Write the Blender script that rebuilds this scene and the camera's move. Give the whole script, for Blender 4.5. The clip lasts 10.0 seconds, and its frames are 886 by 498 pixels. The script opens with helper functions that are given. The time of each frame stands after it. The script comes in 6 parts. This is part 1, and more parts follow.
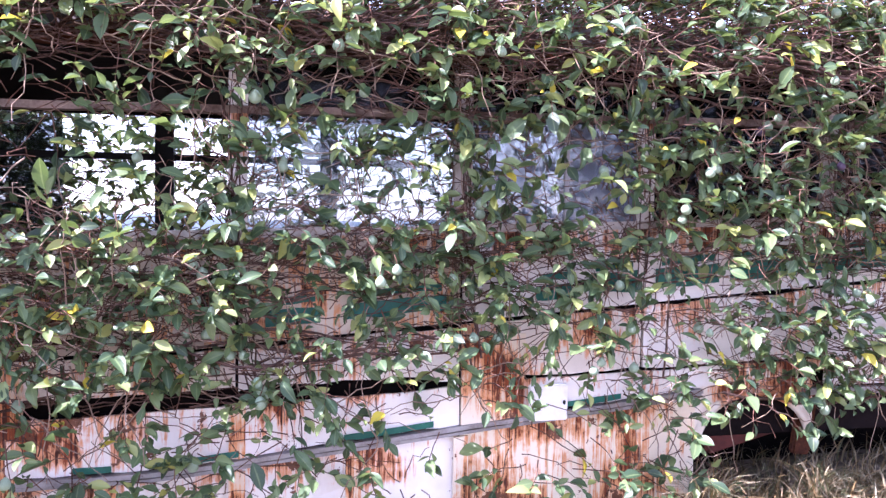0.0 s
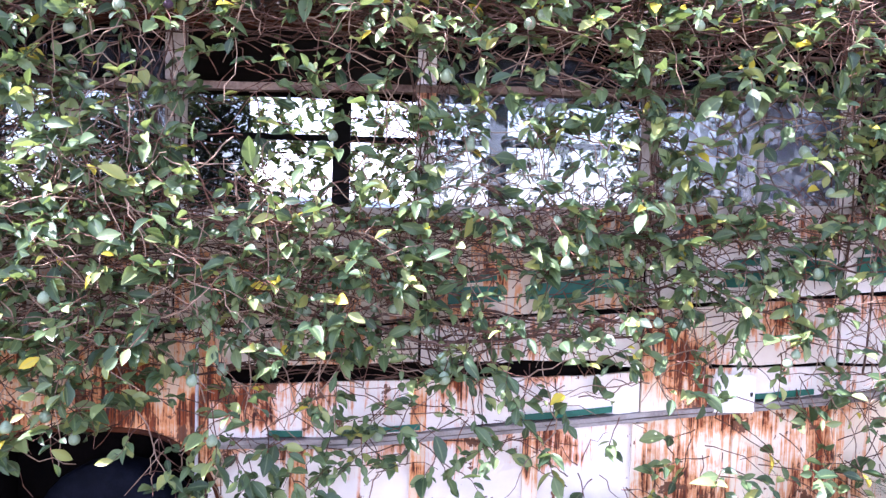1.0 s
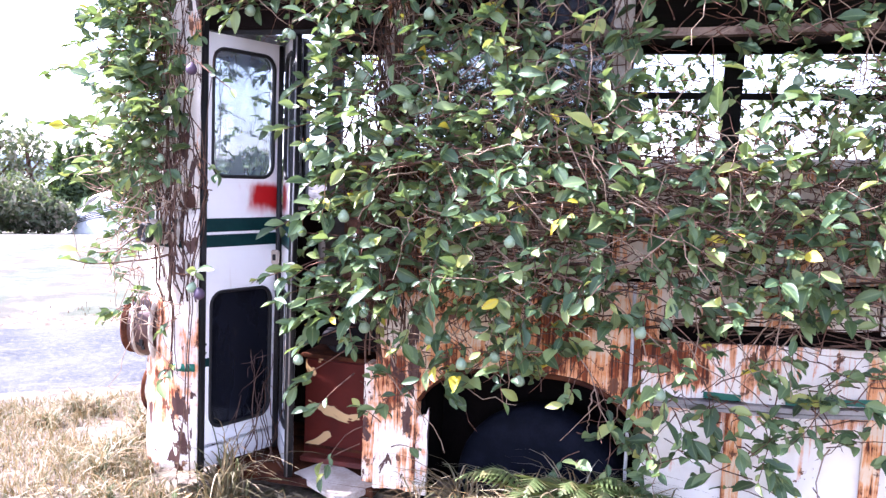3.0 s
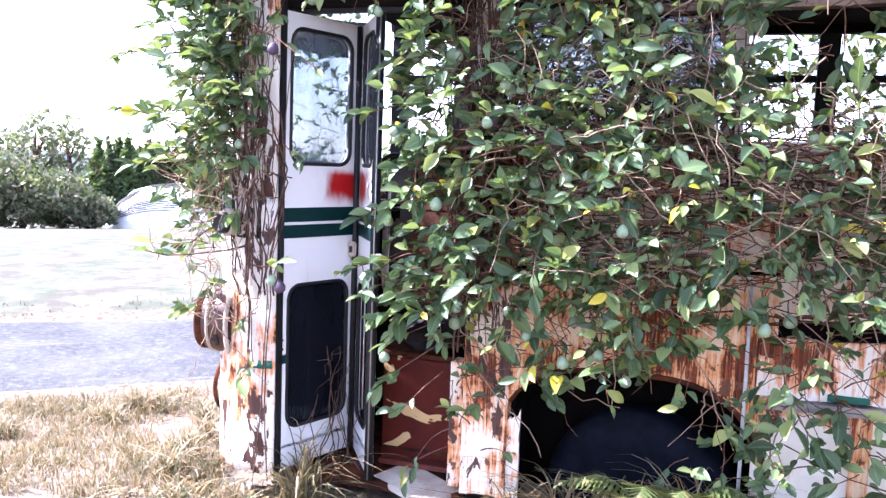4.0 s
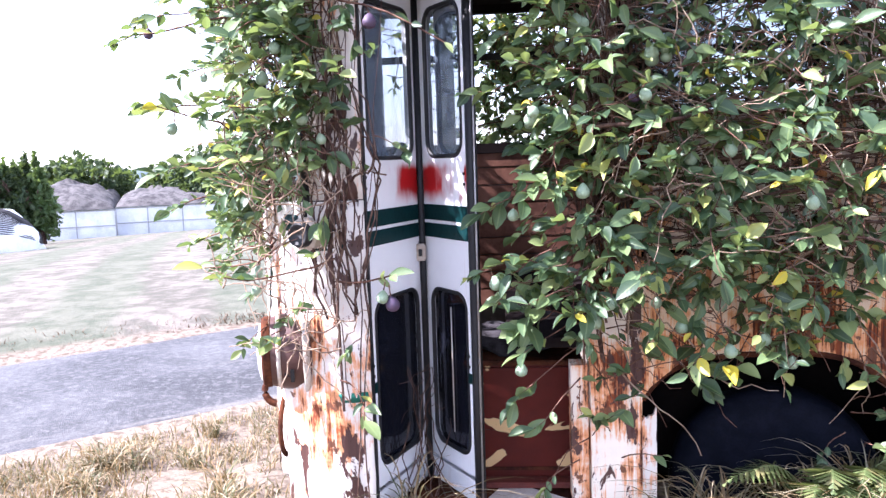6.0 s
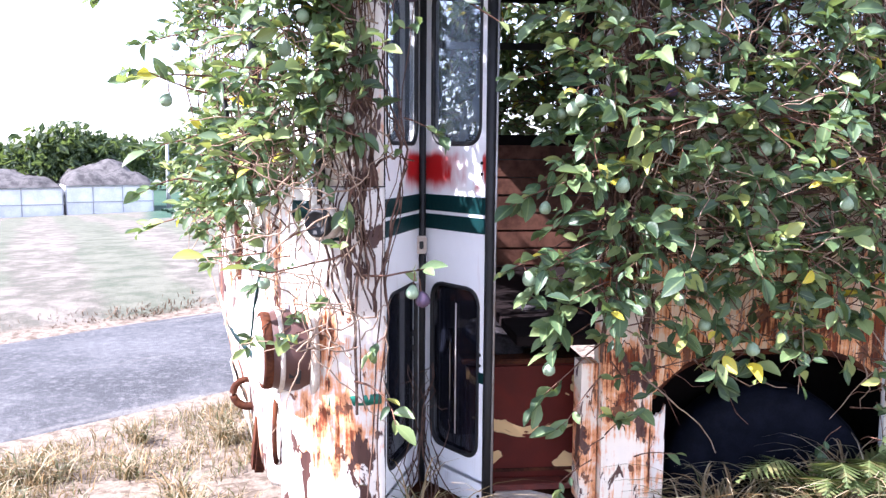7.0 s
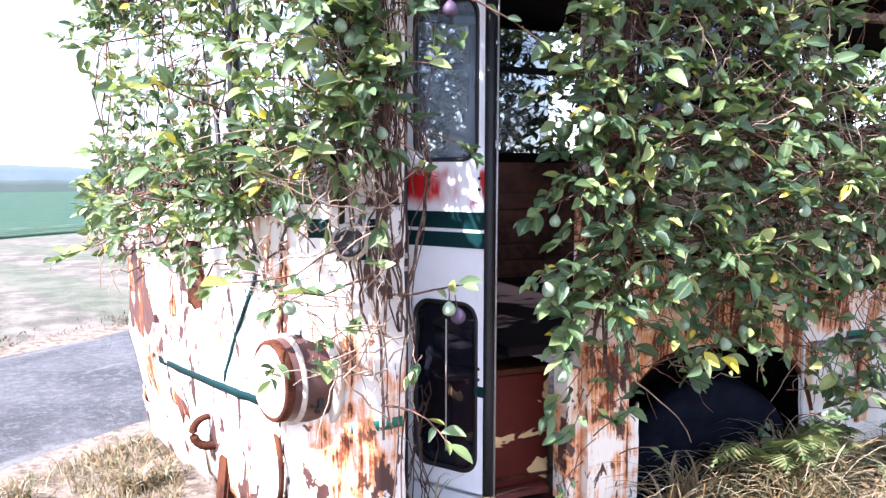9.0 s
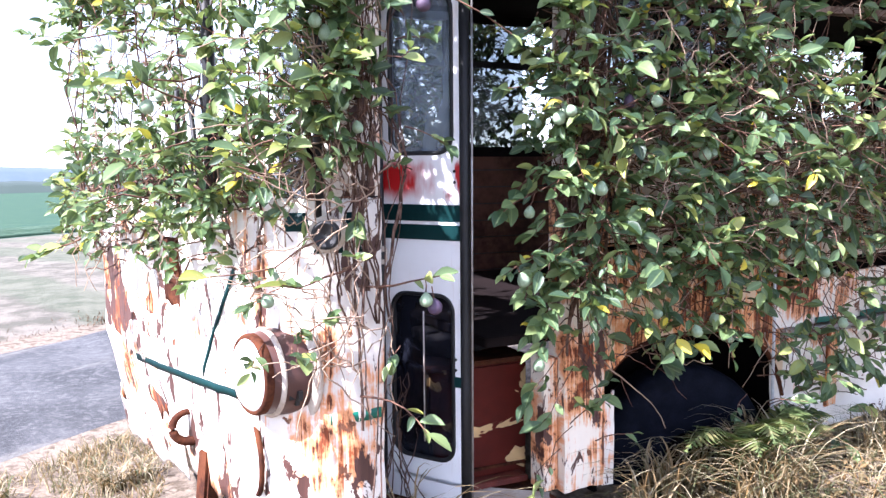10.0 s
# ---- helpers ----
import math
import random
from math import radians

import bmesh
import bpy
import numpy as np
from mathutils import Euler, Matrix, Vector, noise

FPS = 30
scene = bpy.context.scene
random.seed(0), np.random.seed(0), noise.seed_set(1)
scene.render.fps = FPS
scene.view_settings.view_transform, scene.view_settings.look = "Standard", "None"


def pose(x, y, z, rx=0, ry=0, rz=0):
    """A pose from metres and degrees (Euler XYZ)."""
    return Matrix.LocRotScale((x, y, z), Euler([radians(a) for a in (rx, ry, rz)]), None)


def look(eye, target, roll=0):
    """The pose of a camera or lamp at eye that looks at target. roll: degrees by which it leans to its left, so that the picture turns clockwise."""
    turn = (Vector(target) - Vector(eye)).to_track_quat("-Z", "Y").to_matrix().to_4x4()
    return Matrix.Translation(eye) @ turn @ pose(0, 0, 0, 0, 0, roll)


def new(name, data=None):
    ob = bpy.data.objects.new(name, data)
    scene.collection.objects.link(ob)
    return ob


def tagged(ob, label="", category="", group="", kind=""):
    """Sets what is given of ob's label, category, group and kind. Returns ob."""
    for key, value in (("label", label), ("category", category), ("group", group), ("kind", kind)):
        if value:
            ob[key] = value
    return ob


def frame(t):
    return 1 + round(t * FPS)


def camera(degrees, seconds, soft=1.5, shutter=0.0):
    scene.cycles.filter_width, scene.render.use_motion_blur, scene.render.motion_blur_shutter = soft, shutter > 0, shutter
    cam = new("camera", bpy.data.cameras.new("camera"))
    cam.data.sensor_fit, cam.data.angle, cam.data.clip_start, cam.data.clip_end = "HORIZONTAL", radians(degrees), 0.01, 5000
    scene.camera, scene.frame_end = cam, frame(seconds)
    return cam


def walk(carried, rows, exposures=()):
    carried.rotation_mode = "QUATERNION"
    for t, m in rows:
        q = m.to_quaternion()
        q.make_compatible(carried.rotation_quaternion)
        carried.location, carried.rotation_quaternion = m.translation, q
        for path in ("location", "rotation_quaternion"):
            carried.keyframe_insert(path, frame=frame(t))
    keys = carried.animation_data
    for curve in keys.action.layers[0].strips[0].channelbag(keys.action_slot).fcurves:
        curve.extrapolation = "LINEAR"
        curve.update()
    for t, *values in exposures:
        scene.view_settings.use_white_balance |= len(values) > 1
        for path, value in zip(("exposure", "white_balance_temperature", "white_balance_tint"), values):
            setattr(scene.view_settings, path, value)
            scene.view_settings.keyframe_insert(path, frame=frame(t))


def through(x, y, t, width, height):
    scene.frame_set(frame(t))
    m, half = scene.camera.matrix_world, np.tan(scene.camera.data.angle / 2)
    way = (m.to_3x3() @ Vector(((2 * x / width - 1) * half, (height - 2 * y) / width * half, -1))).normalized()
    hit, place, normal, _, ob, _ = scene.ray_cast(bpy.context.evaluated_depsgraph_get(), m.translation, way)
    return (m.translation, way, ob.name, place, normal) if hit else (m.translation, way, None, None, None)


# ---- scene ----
cam = camera(57.6, 10.0, soft=1.4)
PATH = [
    (0, (0.25, 0.155, 1.615), (0.709, 2.1, 1.549), 0.8),
    (0.5, (0.136, 0.194, 1.609), (0.45, 2.168, 1.519), 1.2),
    (1, (0.083, 0.192, 1.586), (0.199, 2.187, 1.478), 1.7),
    (1.5, (-0.102, 0.219, 1.562), (-0.261, 2.207, 1.411), 1.7),
    (2, (-0.288, 0.201, 1.556), (-0.615, 2.166, 1.375), 2.0),
    (2.5, (-0.379, 0.186, 1.532), (-0.871, 2.114, 1.331), 2.3),
    (2.7, (-0.467, 0.185, 1.499), (-0.986, 2.107, 1.307), 2.4),
    (3.8, (-0.809, 0.286, 1.423), (-1.402, 2.187, 1.238), 1.9),
    (4, (-0.883, 0.321, 1.414), (-1.495, 2.214, 1.213), 2.1),
    (4.5, (-1.193, 0.371, 1.409), (-1.763, 2.276, 1.201), 2.0),
    (5, (-1.543, 0.419, 1.402), (-2.027, 2.346, 1.173), 0.7),
    (5.2, (-1.698, 0.430, 1.386), (-2.098, 2.385, 1.179), 0.4),
    (6.3, (-2.26, 0.519, 1.4), (-2.331, 2.503, 1.156), -1.2),
    (6.5, (-2.377, 0.545, 1.383), (-2.396, 2.528, 1.124), 0.1),
    (7, (-2.693, 0.66, 1.378), (-2.478, 2.634, 1.139), 0.4),
    (7.5, (-2.905, 0.745, 1.35), (-2.4, 2.671, 1.171), -0.1),
    (8, (-3.133, 0.768, 1.381), (-2.46, 2.635, 1.138), -0.2),
    (8.5, (-3.351, 0.838, 1.345), (-2.611, 2.686, 1.149), -1.3),
    (9, (-3.513, 0.887, 1.367), (-2.728, 2.716, 1.174), 0.1),
    (9.5, (-3.569, 0.881, 1.365), (-2.746, 2.692, 1.153), -1.0),
    (10, (-3.525, 0.855, 1.354), (-2.688, 2.66, 1.153), -0.5),
]
walk(cam, [(t, look(eye, target, roll)) for t, eye, target, roll in PATH], [(0, 2.92, 5450, 40), (1.0, 3.17, 5450, 35), (2.7, 3.17, 5450, 31), (4.2, 3.03, 5450, 26), (6.5, 2.77, 5600, 25), (8.2, 2.78, 5600, 22), (10, 2.67, 5600, 22)])

# ---- world, sun, exposure ----
SUN_AZ, SUN_EL = radians(190.5), radians(46)      # azimuth counter-clockwise from +x, towards the sun
world = bpy.data.worlds.new("sky")
scene.world = world
world.use_nodes = True
sky = world.node_tree.nodes.new("ShaderNodeTexSky")
sky.sky_type, sky.sun_disc = "NISHITA", False
sky.sun_elevation, sky.sun_rotation = SUN_EL, radians(90) - SUN_AZ
sky.air_density, sky.dust_density, sky.ozone_density = 1.0, 0.8, 1.6
world.node_tree.nodes["Background"].inputs["Strength"].default_value = 0.095
haze = world.node_tree.nodes.new("ShaderNodeMix")      # thin high haze whitens the blue
haze.data_type = "RGBA"
haze.inputs[0].default_value = 0.5
haze.inputs[7].default_value = (4.6, 4.5, 4.5, 1.0)
world.node_tree.links.new(sky.outputs["Color"], haze.inputs[6])
world.node_tree.links.new(haze.outputs[2], world.node_tree.nodes["Background"].inputs["Color"])
sun = new("sun", bpy.data.lights.new("sun", "SUN"))
sun.data.energy, sun.data.angle, sun.data.color = 3.6, radians(0.6), (1.0, 0.93, 0.84)
to_sun = Vector((math.cos(SUN_AZ) * math.cos(SUN_EL), math.sin(SUN_AZ) * math.cos(SUN_EL), math.sin(SUN_EL)))
sun.matrix_world = look(to_sun * 50, (0, 0, 0))


# ---- materials ----
class Nodes:
    """A node material under construction."""

    def __init__(self, name, rough=0.6, metal=0.0, spec=0.4):
        self.mat = bpy.data.materials.new(name)
        self.mat.use_nodes = True
        self.tree = self.mat.node_tree
        self.bsdf = self.tree.nodes["Principled BSDF"]
        self.bsdf.inputs["Roughness"].default_value = rough
        self.bsdf.inputs["Metallic"].default_value = metal
        self.bsdf.inputs["Specular IOR Level"].default_value = spec

    def add(self, kind):
        return self.tree.nodes.new(kind)

    def link(self, a, b):
        self.tree.links.new(a, b)

    def put(self, socket, value):
        if isinstance(value, (int, float)):
            socket.default_value = value
        elif isinstance(value, tuple):
            socket.default_value = (*value, 1.0) if len(value) == 3 and len(socket.default_value) == 4 else value
        else:
            self.link(value, socket)

    def coords(self, kind="Object"):
        return self.add("ShaderNodeTexCoord").outputs[kind]

    def stretch(self, vec, scale, shift=(0, 0, 0)):
        n = self.add("ShaderNodeMapping")
        self.link(vec, n.inputs["Vector"])
        n.inputs["Scale"].default_value, n.inputs["Location"].default_value = scale, shift
        return n.outputs["Vector"]

    def noise(self, vec, scale, detail=4.0, rough=0.55, distort=0.0):
        n = self.add("ShaderNodeTexNoise")
        self.link(vec, n.inputs["Vector"])
        for key, value in (("Scale", scale), ("Detail", detail), ("Roughness", rough), ("Distortion", distort)):
            n.inputs[key].default_value = value
        return n.outputs["Fac"]

    def math(self, op, a, b=0.0, c=0.0):
        n = self.add("ShaderNodeMath")
        n.operation = op
        for i, v in enumerate((a, b, c)):
            self.put(n.inputs[i], v)
        return n.outputs[0]

    def step(self, value, lo, hi):
        n = self.add("ShaderNodeMapRange")
        n.interpolation_type = "SMOOTHSTEP"
        self.put(n.inputs["Value"], value)
        n.inputs["From Min"].default_value, n.inputs["From Max"].default_value = lo, hi
        return n.outputs["Result"]

    def mix(self, fac, a, b):
        n = self.add("ShaderNodeMix")
        n.data_type = "RGBA"
        self.put(n.inputs[0], fac)
        self.put(n.inputs[6], a)
        self.put(n.inputs[7], b)
        return n.outputs[2]

    def ramp(self, fac, stops):
        n = self.add("ShaderNodeValToRGB")
        self.put(n.inputs["Fac"], fac)
        while len(n.color_ramp.elements) < len(stops):
            n.color_ramp.elements.new(0.5)
        for e, (p, c) in zip(n.color_ramp.elements, stops):
            e.position, e.color = p, (*c, 1.0)
        return n.outputs["Color"]

    def split(self, vec):
        n = self.add("ShaderNodeSeparateXYZ")
        self.link(vec, n.inputs[0])
        return n.outputs

    def bump(self, height, strength=0.3, distance=0.01):
        n = self.add("ShaderNodeBump")
        n.inputs["Strength"].default_value, n.inputs["Distance"].default_value = strength, distance
        self.link(height, n.inputs["Height"])
        self.link(n.outputs["Normal"], self.bsdf.inputs["Normal"])

    def done(self, color, rough=None):
        self.put(self.bsdf.inputs["Base Color"], color)
        if rough is not None:
            self.put(self.bsdf.inputs["Roughness"], rough)
        return self.mat


def mottled(name, a, b, scale=8.0, rough=0.7, metal=0.0, bump=0.2, spec=0.4):
    """Two tones over coarse and fine noise."""
    m = Nodes(name, rough, metal, spec)
    o = m.coords()
    big, fine = m.noise(o, scale, 5), m.noise(o, scale * 9, 3)
    f = m.step(m.math("ADD", m.math("MULTIPLY", big, 0.7), m.math("MULTIPLY", fine, 0.3)), 0.38, 0.64)
    m.bump(fine, bump, 0.004)
    return m.done(m.mix(f, a, b), m.step(big, -0.6, 1.4) if rough < 0 else None)


def rusted_paint(name, paint, amount, patch=0.6, fall=1.3, grain=26.0, peel=0.75):
    """Old enamel with rust that runs down in streaks from the panel's upper edge (UV: metres along, metres below the edge)."""
    m = Nodes(name, 0.45)
    uv = m.split(m.coords("UV"))
    o = m.coords()
    streak = m.noise(m.stretch(m.coords("UV"), (grain, 2.6, 1)), 1.0, 6, 0.7, 0.9)
    fine = m.noise(m.stretch(m.coords("UV"), (grain * 2.6, 3.0, 1)), 1.0, 3)
    big = m.math("MULTIPLY_ADD", m.math("SUBTRACT", m.noise(o, 3.4, 6, 0.62), 0.5), 3.0, 0.46)
    flake = m.noise(o, 11.0, 6, 0.65)
    v = m.math("MULTIPLY", uv[1], fall)
    streak = m.math("MULTIPLY_ADD", m.math("SUBTRACT", streak, 0.5), 2.0, 0.5)
    wear = m.math("ADD", m.math("MULTIPLY", streak, 0.62), m.math("MULTIPLY_ADD", big, patch, 0.06))
    wear = m.math("ADD", m.math("SUBTRACT", wear, v), amount)
    wear = m.math("ADD", wear, m.math("MULTIPLY", m.math("SUBTRACT", fine, 0.5), 0.35))
    halo, core = m.step(wear, 0.60, 0.80), m.step(wear, 0.80, 0.92)
    chip = m.step(m.math("ADD", flake, m.math("MULTIPLY", wear, 0.12)), 0.70, 0.72)
    shed = m.step(m.noise(m.stretch(o, (1.7, 1.7, 0.6)), 6.5, 7, 0.62, 0.5), peel, peel + 0.012)
    dirt = m.step(m.noise(o, 5.0, 6, 0.6), 0.35, 0.75)
    col = m.mix(m.math("MULTIPLY", dirt, 0.35), paint, (0.50, 0.44, 0.36))
    col = m.mix(m.math("MULTIPLY", halo, 0.85), col, (0.66, 0.235, 0.055))
    rust = m.mix(m.step(fine, 0.35, 0.65), (0.27, 0.066, 0.018), (0.055, 0.018, 0.012))
    col = m.mix(core, col, rust)
    col = m.mix(chip, col, m.mix(fine, (0.10, 0.04, 0.025), (0.20, 0.08, 0.035)))
    col = m.mix(shed, col, m.mix(fine, (0.095, 0.042, 0.034), (0.045, 0.022, 0.019)))
    m.bump(m.math("SUBTRACT", flake, m.math("ADD", m.math("MULTIPLY", core, 0.6), shed)), 0.35, 0.006)
    return m.done(col, m.mix(core, (0.42, 0.42, 0.42), (0.9, 0.9, 0.9)))


def glass(name, tint, rough=0.06, clear=0.75, ior=1.6, spec=0.5):
    """Thin dusty pane: mostly see-through, with a glossy film of dust."""
    m = Nodes(name, rough, 0.0, spec)
    o = m.coords()
    dust = m.step(m.noise(m.stretch(o, (3, 3, 1.2)), 2.0, 6, 0.6), 0.35, 0.75)
    m.put(m.bsdf.inputs["Base Color"], tint)
    clear_node, mixer = m.add("ShaderNodeBsdfTransparent"), m.add("ShaderNodeMixShader")
    clear_node.inputs["Color"].default_value = (0.9, 0.94, 0.96, 1)
    m.put(mixer.inputs[0], m.math("MULTIPLY_ADD", dust, 0.5 * (1 - clear), 0.9 - clear * 0.8))
    m.link(clear_node.outputs[0], mixer.inputs[1])
    m.link(m.bsdf.outputs[0], mixer.inputs[2])
    gloss, film, fres = m.add("ShaderNodeBsdfGlossy"), m.add("ShaderNodeMixShader"), m.add("ShaderNodeFresnel")
    gloss.inputs["Roughness"].default_value, fres.inputs["IOR"].default_value = rough * 0.4, ior
    m.link(fres.outputs[0], film.inputs[0])
    m.link(mixer.outputs[0], film.inputs[1])
    m.link(gloss.outputs[0], film.inputs[2])
    m.link(film.outputs[0], m.tree.nodes["Material Output"].inputs["Surface"])
    return m.mat


def leafy(name, stops, sheen=0.45, through=0.3, vein_tone=(0.28, 0.36, 0.14), lit_tone=(0.22, 0.31, 0.045)):
    """Leaves: tone by leaf, paler veins, some light let through."""
    m = Nodes(name, 0.46, 0.0, sheen)
    geo = m.add("ShaderNodeNewGeometry")
    info = m.add("ShaderNodeObjectInfo")
    r = m.math("FRACT", m.math("ADD", geo.outputs["Random Per Island"], info.outputs["Random"]))
    tone = m.ramp(r, stops)
    uv = m.split(m.coords("UV"))
    rib = m.step(m.math("ABSOLUTE", uv[0]), 0.09, 0.02)
    vein = m.math("MULTIPLY", m.math("PINGPONG", m.math("ADD", m.math("MULTIPLY", uv[1], 6.0), m.math("MULTIPLY", m.math("ABSOLUTE", uv[0]), -2.5)), 0.5), 0.5)
    col = m.mix(m.math("MULTIPLY_ADD", rib, 0.35, m.math("MULTIPLY", vein, 0.12)), tone, vein_tone)
    spots = m.step(m.noise(m.coords("Object"), 90.0, 3), 0.62, 0.75)
    col = m.mix(m.math("MULTIPLY", spots, 0.25), col, (0.16, 0.11, 0.04))
    m.put(m.bsdf.inputs["Base Color"], col)
    m.bump(vein, 0.25, 0.003)
    back, mixer = m.add("ShaderNodeBsdfTranslucent"), m.add("ShaderNodeMixShader")
    m.link(m.mix(0.5, col, lit_tone), back.inputs["Color"])
    mixer.inputs[0].default_value = through
    m.link(m.bsdf.outputs[0], mixer.inputs[1])
    m.link(back.outputs[0], mixer.inputs[2])
    m.link(mixer.outputs[0], m.tree.nodes["Material Output"].inputs["Surface"])
    return m.mat


def door_enamel(name):
    """White enamel with a red sprayed patch across the fold (UV: metres from the fold, height)."""
    m = Nodes(name, 0.35)
    uv = m.split(m.coords("UV"))
    o = m.coords()
    spray = m.noise(m.stretch(o, (14, 14, 5)), 1.0, 5)
    u = m.math("ADD", m.math("ABSOLUTE", uv[0]), m.math("MULTIPLY", m.math("SUBTRACT", spray, 0.5), 0.34))
    edge = m.math("MULTIPLY", m.step(u, 0.31, 0.34), m.step(uv[0], 0.0, 0.01))
    near = m.math("MAXIMUM", m.step(u, 0.25, 0.10), edge)
    band = m.math("MULTIPLY", m.step(m.math("ADD", uv[1], m.math("MULTIPLY", spray, 0.09)), 1.265, 1.325), m.step(m.math("ADD", uv[1], m.math("MULTIPLY", spray, 0.05)), 1.42, 1.38))
    grime = m.step(m.noise(o, 4.0, 6, 0.6), 0.4, 0.8)
    low = m.step(m.noise(m.stretch(o, (24, 24, 2.0)), 1.0, 4), 0.62, 0.72)
    col = m.mix(m.math("MULTIPLY", grime, 0.28), (0.80, 0.80, 0.80), (0.55, 0.54, 0.52))
    col = m.mix(m.math("MULTIPLY", low, 0.25), col, (0.42, 0.30, 0.20))
    col = m.mix(m.math("MULTIPLY", near, band), col, (0.40, 0.012, 0.012))
    m.bump(m.noise(o, 60.0, 2), 0.05, 0.002)
    return m.done(col)


WHITE = rusted_paint("rusted_white_enamel", (0.86, 0.81, 0.73), 0.08, 0.6, 1.4, 32.0)
BELT = rusted_paint("grimy_belt_enamel", (0.64, 0.54, 0.40), -0.04, 0.8, 0.2, 34.0, 0.70)
WHITE_BAD = rusted_paint("heavily_rusted_enamel", (0.80, 0.72, 0.60), 0.04, 0.8, 0.6, 32.0)
POST = rusted_paint("streaked_door_post", (0.78, 0.70, 0.58), 0.09, 0.7, 0.05, 34.0, 0.58)
STREAK = rusted_paint("orange_rust_streaks", (0.82, 0.70, 0.52), 0.07, 0.6, 0.10, 40.0, 0.72)
WING = rusted_paint("rust_streaked_wing", (0.74, 0.57, 0.38), 0.11, 0.7, 0.12, 40.0, 0.66)
CORNER = rusted_paint("flaking_white_enamel", (0.76, 0.71, 0.64), -0.21, 0.75, -0.05, 30.0, 0.575)
FLAKED = rusted_paint("badly_flaked_enamel", (0.70, 0.62, 0.54), 0.05, 0.9, -0.1, 20.0, 0.47)
GREEN = mottled("green_stripe_enamel", (0.004, 0.090, 0.062), (0.008, 0.130, 0.085), 6, 0.4)
DARKGREEN = mottled("dark_green_tape", (0.0025, 0.020, 0.021), (0.004, 0.028, 0.028), 6, 0.45, spec=0.15)
RUST = mottled("bare_rust", (0.10, 0.036, 0.018), (0.036, 0.015, 0.011), 9, 0.9, 0.0, 0.5, spec=0.04)
REDBROWN = mottled("red_brown_primer", (0.15, 0.028, 0.017), (0.085, 0.018, 0.013), 4, 0.6)
BLACK = mottled("black_rubber", (0.006, 0.006, 0.007), (0.012, 0.012, 0.013), 10, 0.6)
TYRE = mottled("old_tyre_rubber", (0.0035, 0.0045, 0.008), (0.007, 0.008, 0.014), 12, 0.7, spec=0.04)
# near-black: the shade of arches, gaps and underside is put into this colour
SHADE_BLACK = mottled("shade_black_metal", (0.0035, 0.003, 0.003), (0.006, 0.0045, 0.004), 5, 0.95, spec=0.04)
STEEL = mottled("dull_grey_metal", (0.34, 0.33, 0.32), (0.22, 0.20, 0.19), 12, 0.5, 0.5)
PALE = mottled("weathered_cream_frame", (0.52, 0.47, 0.40), (0.36, 0.29, 0.23), 7, 0.6)
GRIMY = mottled("grimy_brown_frame", (0.27, 0.20, 0.155), (0.11, 0.070, 0.055), 9, 0.8, spec=0.1)
WOOD = mottled("brown_interior_panelling", (0.200, 0.095, 0.066), (0.080, 0.038, 0.028), 3, 0.7, spec=0.04)
# the bus's inside shade is put into this near-black colour
INNER_SHADE = mottled("shade_dark_interior", (0.014, 0.010, 0.010), (0.008, 0.006, 0.006), 4, 0.85, spec=0.04)
ROOFM = mottled("dirty_roof_enamel", (0.12, 0.105, 0.095), (0.06, 0.053, 0.048), 3, 0.8, spec=0.04)
BARK = mottled("vine_bark", (0.14, 0.088, 0.067), (0.042, 0.024, 0.019), 25, 0.85, spec=0.04)
TWIG = mottled("thin_vine_twigs", (0.18, 0.100, 0.070), (0.045, 0.024, 0.019), 30, 0.8, spec=0.04)
SHOOT = mottled("pale_young_twigs", (0.34, 0.25, 0.18), (0.20, 0.135, 0.095), 30, 0.8, spec=0.1)
FRUIT = mottled("green_fig_skin", (0.19, 0.27, 0.16), (0.27, 0.34, 0.235), 40, 0.55)
FRUIT_RIPE = mottled("purple_fig_skin", (0.085, 0.045, 0.075), (0.045, 0.038, 0.075), 40, 0.55)
GLASS = glass("dusty_window_glass", (0.12, 0.15, 0.18), 0.08, 0.80)
GLASS_DUSTY = glass("whitened_window_glass", (0.20, 0.23, 0.29), 0.12, 0.50)
GLASS_FAR = glass("dirty_far_glass", (0.06, 0.075, 0.09), 0.1, 0.60, 1.25, 0.2)
GLASS_DIM = glass("grimy_window_glass", (0.016, 0.018, 0.025), 0.12, 0.55, 1.15, 0.08)
DOORGLASS = glass("dusty_door_glass", (0.15, 0.19, 0.24), 0.05, 0.45)
# nearly opaque: the dark behind the lower panes is painted into the tint
DARKGLASS = glass("shade_tinted_door_glass", (0.008, 0.009, 0.014), 0.10, 0.10, 1.14, 0.15)
SCREEN = glass("dusty_windscreen_glass", (0.26, 0.31, 0.38), 0.05, 0.80, 1.5)
LENS = mottled("white_headlamp_glass", (0.72, 0.72, 0.70), (0.60, 0.60, 0.58), 20, 0.15)
FLAP = mottled("clean_white_enamel", (0.88, 0.87, 0.84), (0.78, 0.75, 0.70), 5, 0.4)
DOOR = door_enamel("door_white_enamel")


def patched_primer(name):
    m = Nodes(name, 0.55, 0.0, 0.15)
    o = m.coords()
    # sharp-edged tan patches, scattered by noise over the red-brown
    bare = m.step(m.noise(m.stretch(o, (5, 5, 7)), 1.0, 3, 0.45, 0.6), 0.575, 0.59)
    tone = m.mix(m.noise(o, 9.0, 5), (0.125, 0.017, 0.010), (0.045, 0.009, 0.007))
    m.bump(bare, 0.2, 0.003)
    return m.done(m.mix(bare, tone, (0.62, 0.42, 0.20)))


